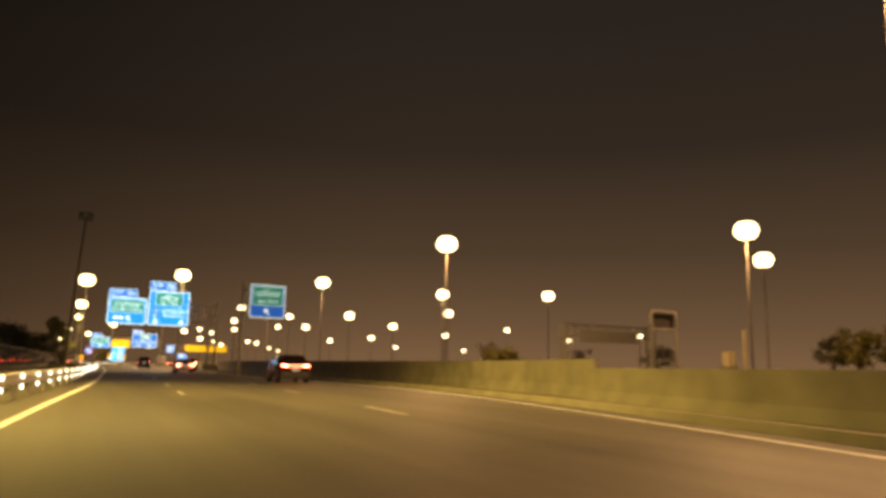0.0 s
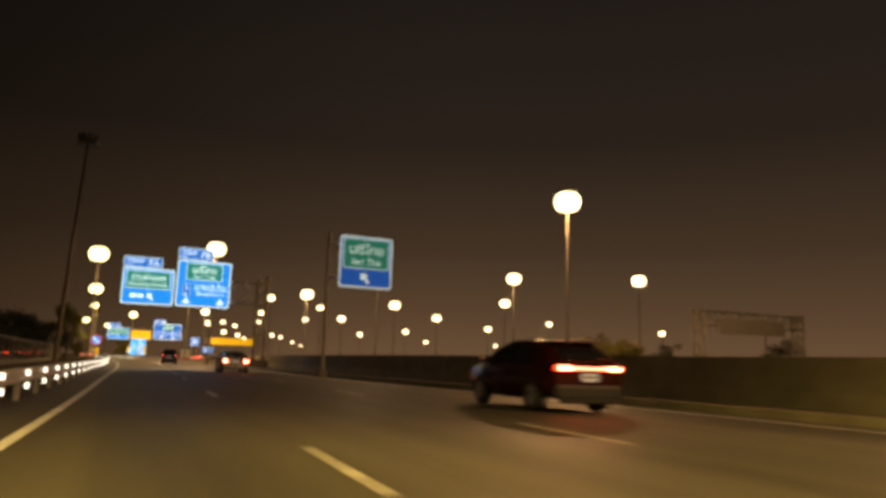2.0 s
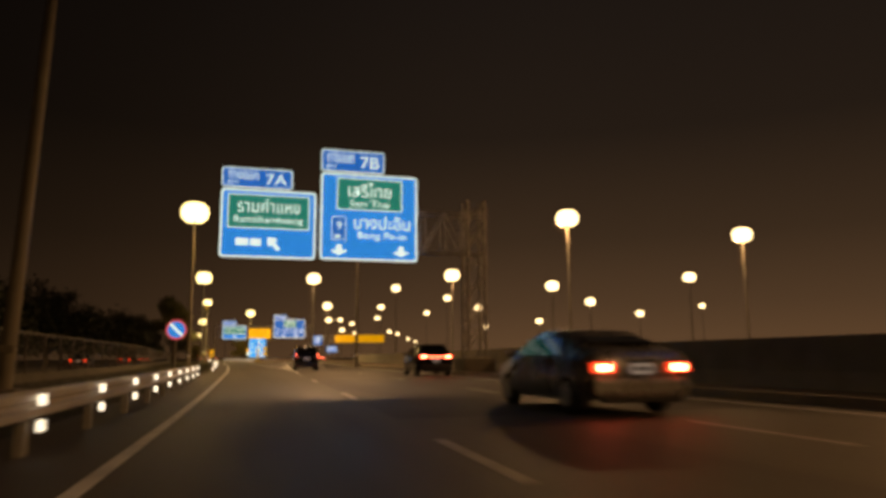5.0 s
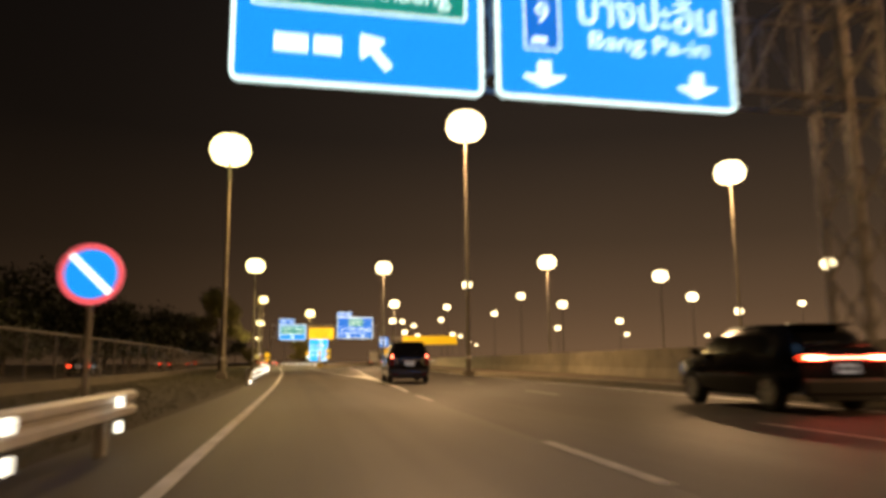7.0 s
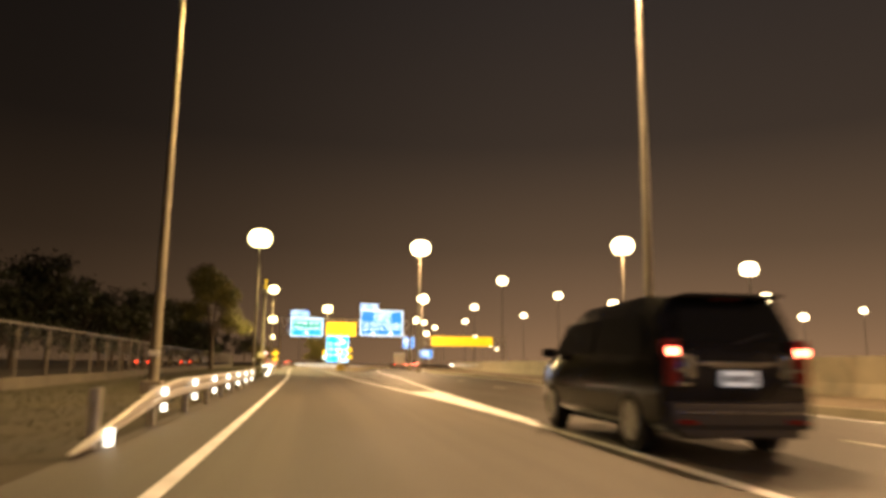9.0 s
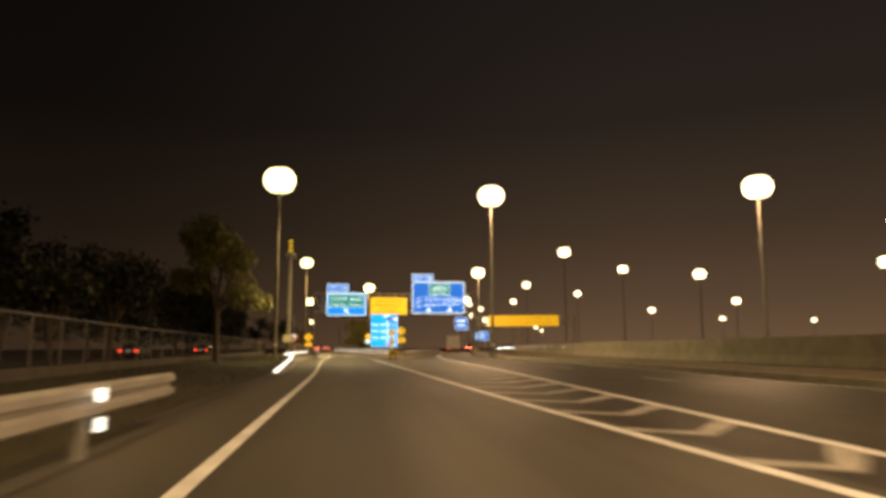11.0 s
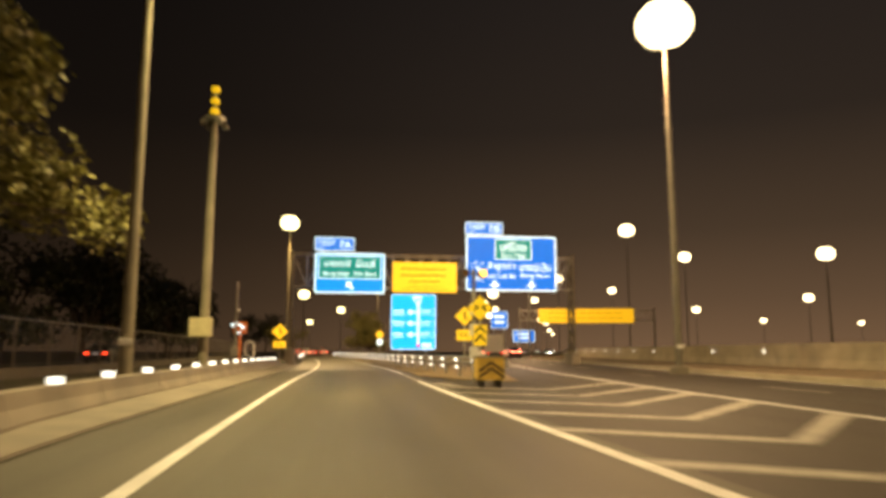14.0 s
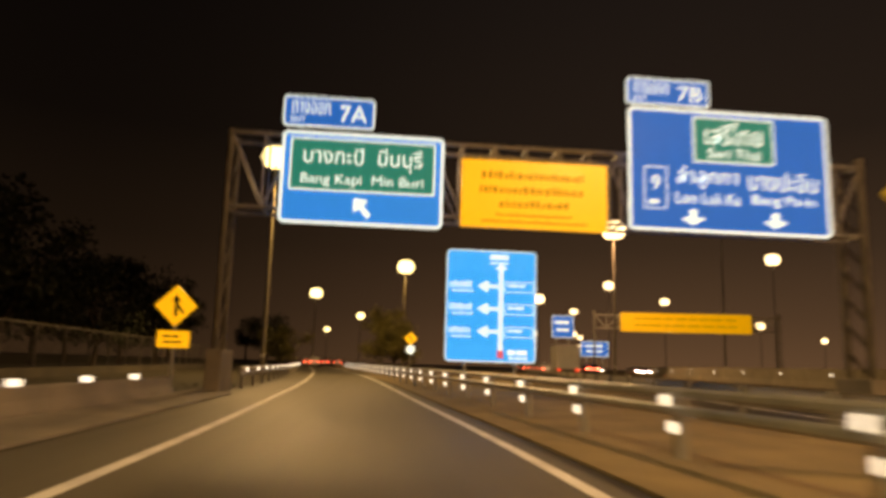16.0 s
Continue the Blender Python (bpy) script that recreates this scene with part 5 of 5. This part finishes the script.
    for wy in (0.95 if kind != "mpv" else 0.85, L - 0.90):
        for sx in (-1, 1):
            x = sx * (w - 0.11)
            wheel = part("wheel", rod(B(), (x - 0.10, wy, wr), (x + 0.10, wy, wr), wr * 0.95, seg=22), TRIM_BLACK, c)
            t = rod(B(), (x - 0.11, wy, wr), (x + 0.11, wy, wr), wr, seg=24)
            bmesh.ops.bevel(t, geom=[e for e in t.edges if len(e.link_faces) == 2 and e.calc_face_angle(0) > 1.0], offset=0.03, segments=2, affect="EDGES")
            part("tyre", t, TYRE, wheel, smooth=True)
            r = rod(B(), (x + sx * 0.105, wy, wr), (x + sx * 0.122, wy, wr), wr * 0.64, seg=20)
            part("rim", r, RIM, wheel, "alloy rim")
    return c

vehicle("car", "silver four-door sedan with lit tail lights on the asphalt", (8.9, 77.0, 0), CAR_SILVER, 4.8, 1.82, 1.45, "sedan", BRAKE_LENS, turn=-2)
vehicle("car", "dark red sport utility car with a lit red light bar", (10.8, 41.0, 0), CAR_RED, 4.6, 1.84, 1.62, "suv", BRAKE_LENS, turn=-3)
vehicle("van", "black people carrier with dark windows and a white plate", (7.95, 121.6, 0), CAR_BLACK, 5.0, 1.80, 1.84, "mpv", TAIL_LENS, turn=-3)
vehicle("car", "orange-red car with lit tail lights on the main carriageway", (28.2, 285.0, 0), CAR_RED, 4.4, 1.75, 1.50, "suv", BRAKE_LENS, turn=-8, group="distant cars")
# the same sport utility car added again, at its later place
vehicle("car", "sport utility car once more, dark, with lit tail lights further along", (12.4, 101.5, 0), CAR_BLACK, 4.6, 1.84, 1.62, "suv", BRAKE_LENS, turn=-3)
FAR = [(29.0, 312, -8), (33.2, 338, -8), (30.4, 300, -8), (-5.5, 318, 8), (-8.0, 336, 8), (-3.2, 345, 8), (-6.8, 365, 8), (35.2, 330, -9), (41.8, 395, -8), (35.4, 352, -8)]
proto = vehicle("car", "distant pale car with lit tail lights", (26.0, 297.0, 0), CAR_WHITE, 4.5, 1.76, 1.46, "sedan", TAIL_LENS, turn=-8, group="distant cars")
for x, y, a in FAR:
    copy_thing(proto, pose(x, y, 0, 0, 0, a))
dark = vehicle("car", "dark car with tail lights on the frontage road", (-13.5, 98.0, 0), CAR_BLACK, 4.5, 1.76, 1.46, "sedan", TAIL_DIM, group="cars on the frontage road")
for x, y in ((-13.0, 150), (-15.5, 232), (-15, 200), (-17.5, 122)):
    copy_thing(dark, pose(x, y, 0, 0, 0, 2))
over = vehicle("car", "dark car beyond the concrete wall", (21.5, 33.0, 0), CAR_BLACK, 4.5, 1.76, 1.62, "suv", TAIL_LENS, group="cars beyond the wall")
for x, y, a in ((24.5, 104.0, 0), (30, 128, -6), (33, 190, -10), (42, 232, -10)):
    copy_thing(over, pose(x, y, 0, 0, 0, a))
onc = vehicle("car", "oncoming car with bright headlights beyond the wall", (47, 300, 0), CAR_WHITE, 4.5, 1.76, 1.46, "sedan", TAIL_DIM, turn=172, group="oncoming cars", head=HEAD_LENS)
for x, y in ((60, 360), (66, 400), (57, 345), (73, 430), (84, 520), (52, 318), (51, 333), (44, 282), (79, 480), (76, 455), (70, 415), (88, 500), (92, 535), (95, 560), (68, 440)):
    copy_thing(onc, pose(x, y, 0, 0, 0, 172))

# box truck
t = thing("box_truck", (24.0, 280.0, 0), "pale box truck with a tall ribbed cargo body", "truck", turn=-8)
part("cargo_body", box(B(), (0, 3.0, 2.1), (2.4, 6.0, 2.5), 0.04), TARP, t)
for k in (-0.6, 0.6):
    part("cargo_door", box(B(), (k, -0.012, 2.1), (1.14, 0.03, 2.35), 0.01), CAR_WHITE, t)
for k in range(9):
    for sx in (-1, 1):
        part("rib", box(B(), (sx * 1.215, 0.4 + 0.65 * k, 2.1), (0.03, 0.06, 2.4)), TARP, t)
part("cab", box(B(), (0, 6.9, 1.55), (2.1, 1.6, 1.9), 0.12), CAR_WHITE, t)
part("windscreen", box(B(), (0, 7.71, 1.9), (1.8, 0.03, 0.75), 0.01), GLASS, t)
part("chassis", box(B(), (0, 3.6, 0.72), (0.9, 7.4, 0.22), 0.02), STEEL_DARK, t)
part("rear_bumper", box(B(), (0, 0.05, 0.55), (2.2, 0.12, 0.16), 0.02), STEEL_DARK, t)
for sx in (-1, 1):
    part("tail_light", box(B(), (sx * 0.95, -0.02, 0.75), (0.30, 0.05, 0.14), 0.01), TAIL_DIM, t, "red tail light")
    part("mudflap", box(B(), (sx * 0.85, 0.75, 0.45), (0.5, 0.03, 0.5)), TRIM_BLACK, t)
    for wy in (1.4, 6.6):
        part("wheel", rod(B(), (sx * 1.1, wy, 0.46), (sx * 0.78, wy, 0.46), 0.46, seg=20), TYRE, t)


# ---- trees ----
def tree(x, y, h, spread, seed, leaf=LEAF, n=2600, size=0.20, label="leafy roadside tree near the street lamps", low=0.5):
    rnd = random.Random(seed)
    t = thing("tree", (x, y, -0.06), label, "tree")
    bm = B()
    lean = Vector((rnd.uniform(-0.4, 0.4), rnd.uniform(-0.4, 0.4), 0))
    fork = h * min(0.34, low * 0.6)
    top = Vector((0, 0, fork)) + lean * 0.5
    rod(bm, (0, 0, 0), top, h * 0.026, h * 0.019, 9)
    tips = []
    limbs = 7 if low > 0.4 else 12
    for i in range(limbs):
        a = 2 * math.pi * i / limbs * (1 if low > 0.4 else 2) + rnd.uniform(-0.3, 0.3)
        rr, zz = spread * rnd.uniform(0.35, 0.8), h * rnd.uniform(low, 0.92)
        elbow = top + Vector((rr * 0.45 * math.cos(a), rr * 0.45 * math.sin(a), (zz - fork) * 0.55))
        tip = Vector((rr * math.cos(a), rr * math.sin(a), zz)) + lean
        rod(bm, top, elbow, h * 0.012, h * 0.008, 6)
        rod(bm, elbow, tip, h * 0.008, h * 0.003, 5)
        tips += [(tip, 0.32), (elbow * 0.4 + tip * 0.6, 0.30)]
        for _ in range(2):
            q = tip + Vector((rnd.uniform(-1, 1), rnd.uniform(-1, 1), rnd.uniform(-0.8, 0.6))) * spread * 0.4
            rod(bm, elbow, q, h * 0.005, h * 0.002, 4)
            tips.append((q, 0.26))
    tips.append((Vector((0, 0, h * 0.9)) + lean, 0.30))
    part("trunk", bm, BARK, t)
    verts, faces = [], []
    for _ in range(n):
        c, k = rnd.choice(tips)
        d = Vector((rnd.gauss(0, 1), rnd.gauss(0, 1), rnd.gauss(0, 0.75)))
        d = d.normalized() * (rnd.random() ** 0.5) * k * spread
        p = c + d
        if p.z < h * 0.16:
            continue
        s = size * rnd.uniform(0.6, 1.35)
        u = Vector((rnd.uniform(-1, 1), rnd.uniform(-1, 1), rnd.uniform(-0.9, 0.3))).normalized()
        v = u.orthogonal().normalized()
        v = (Matrix.Rotation(rnd.uniform(0, 6.28), 3, u) @ v) * s * 0.36
        m = p + u * s * 0.5 + Vector((0, 0, 0.04))
        i = len(verts)
        verts += [p[:], (m + v)[:], (p + u * s)[:], (m - v)[:]]
        faces += [(i, i + 1, i + 2), (i, i + 2, i + 3)]
    me = bpy.data.meshes.new("crown")
    me.from_pydata(verts, [], faces)
    me.materials.append(leaf)
    ob = new("crown", me)
    ob.parent = t
    return t

tree(-6.8, 194.0, 10.8, 3.9, 1, n=15000, size=0.22, low=0.54)
tree(-11.6, 184.0, 7.4, 3.0, 2, LEAF_SHADED, 2600, 0.30)
tree(-10.6, 173.0, 5.0, 2.2, 3, LEAF_SHADED, 1600, 0.28)
tree(5.8, 283.0, 6.6, 3.5, 4, n=7000, size=0.26, low=0.28, label="round leafy tree beside the ramp")
tree(-8.5, 300.0, 5.0, 3.0, 5, n=3500, size=0.28, low=0.3)
tree(-17.5, 262.0, 8.0, 4.0, 6, LEAF_SHADED, 2400, 0.34, "leafy tree behind the wire fence, coloured dark for shade", low=0.35)
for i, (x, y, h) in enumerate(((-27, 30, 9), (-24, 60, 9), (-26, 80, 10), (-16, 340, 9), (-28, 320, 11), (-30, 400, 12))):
    tree(x, y, h, 5.0, 20 + i, LEAF_SHADED, 2200, 0.45, "tree behind the frontage road, shadow put into its leaf colour")
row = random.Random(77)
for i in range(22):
    tree(-22.5 - row.uniform(0, 4), 95 + 9.6 * i + row.uniform(-2, 2), row.uniform(8.5, 12.5), row.uniform(4.6, 6.0), 120 + i, LEAF_SHADED, 3200, 0.46, "dense tree in the row behind the frontage road, coloured dark for shade", low=0.3)
for i, (x, y, h) in enumerate(((63, 104, 4.5), (66, 112, 5.0), (96, 64, 8.0), (105, 70, 8.5), (113, 80, 8.0), (99, 60, 7.5), (112, 120, 7), (120, 160, 7))):
    tree(x, y, h, 3.6, 50 + i, LEAF, 1500, 0.40, "low bushy tree beyond the parallel road")

# grass along the left verge
rnd = random.Random(9)
verts, faces = [], []
for _ in range(40000):
    y = rnd.uniform(20, 235)
    a, b = FENCE(y) + 0.2, EDGE_L(y) - 1.7
    if 160 < y < 226:
        b = BAR_L(y) - 0.35
    x = a + (b - a) * rnd.random()
    h, w = rnd.uniform(0.03, 0.10), rnd.uniform(0.008, 0.016)
    q = rnd.uniform(0, 6.28)
    dx, dy = math.cos(q), math.sin(q)
    i = len(verts)
    verts += [(x - dx * w, y - dy * w, -0.07), (x + dx * w, y + dy * w, -0.07), (x + dy * h * 0.5, y - dx * h * 0.5, -0.06 + h)]
    faces.append((i, i + 1, i + 2))
me = bpy.data.meshes.new("grass")
me.from_pydata(verts, [], faces)
me.materials.append(GRASS)
tagged(new("grass", me), "sparse dry grass tufts on the verge", "grass", kind="stuff")
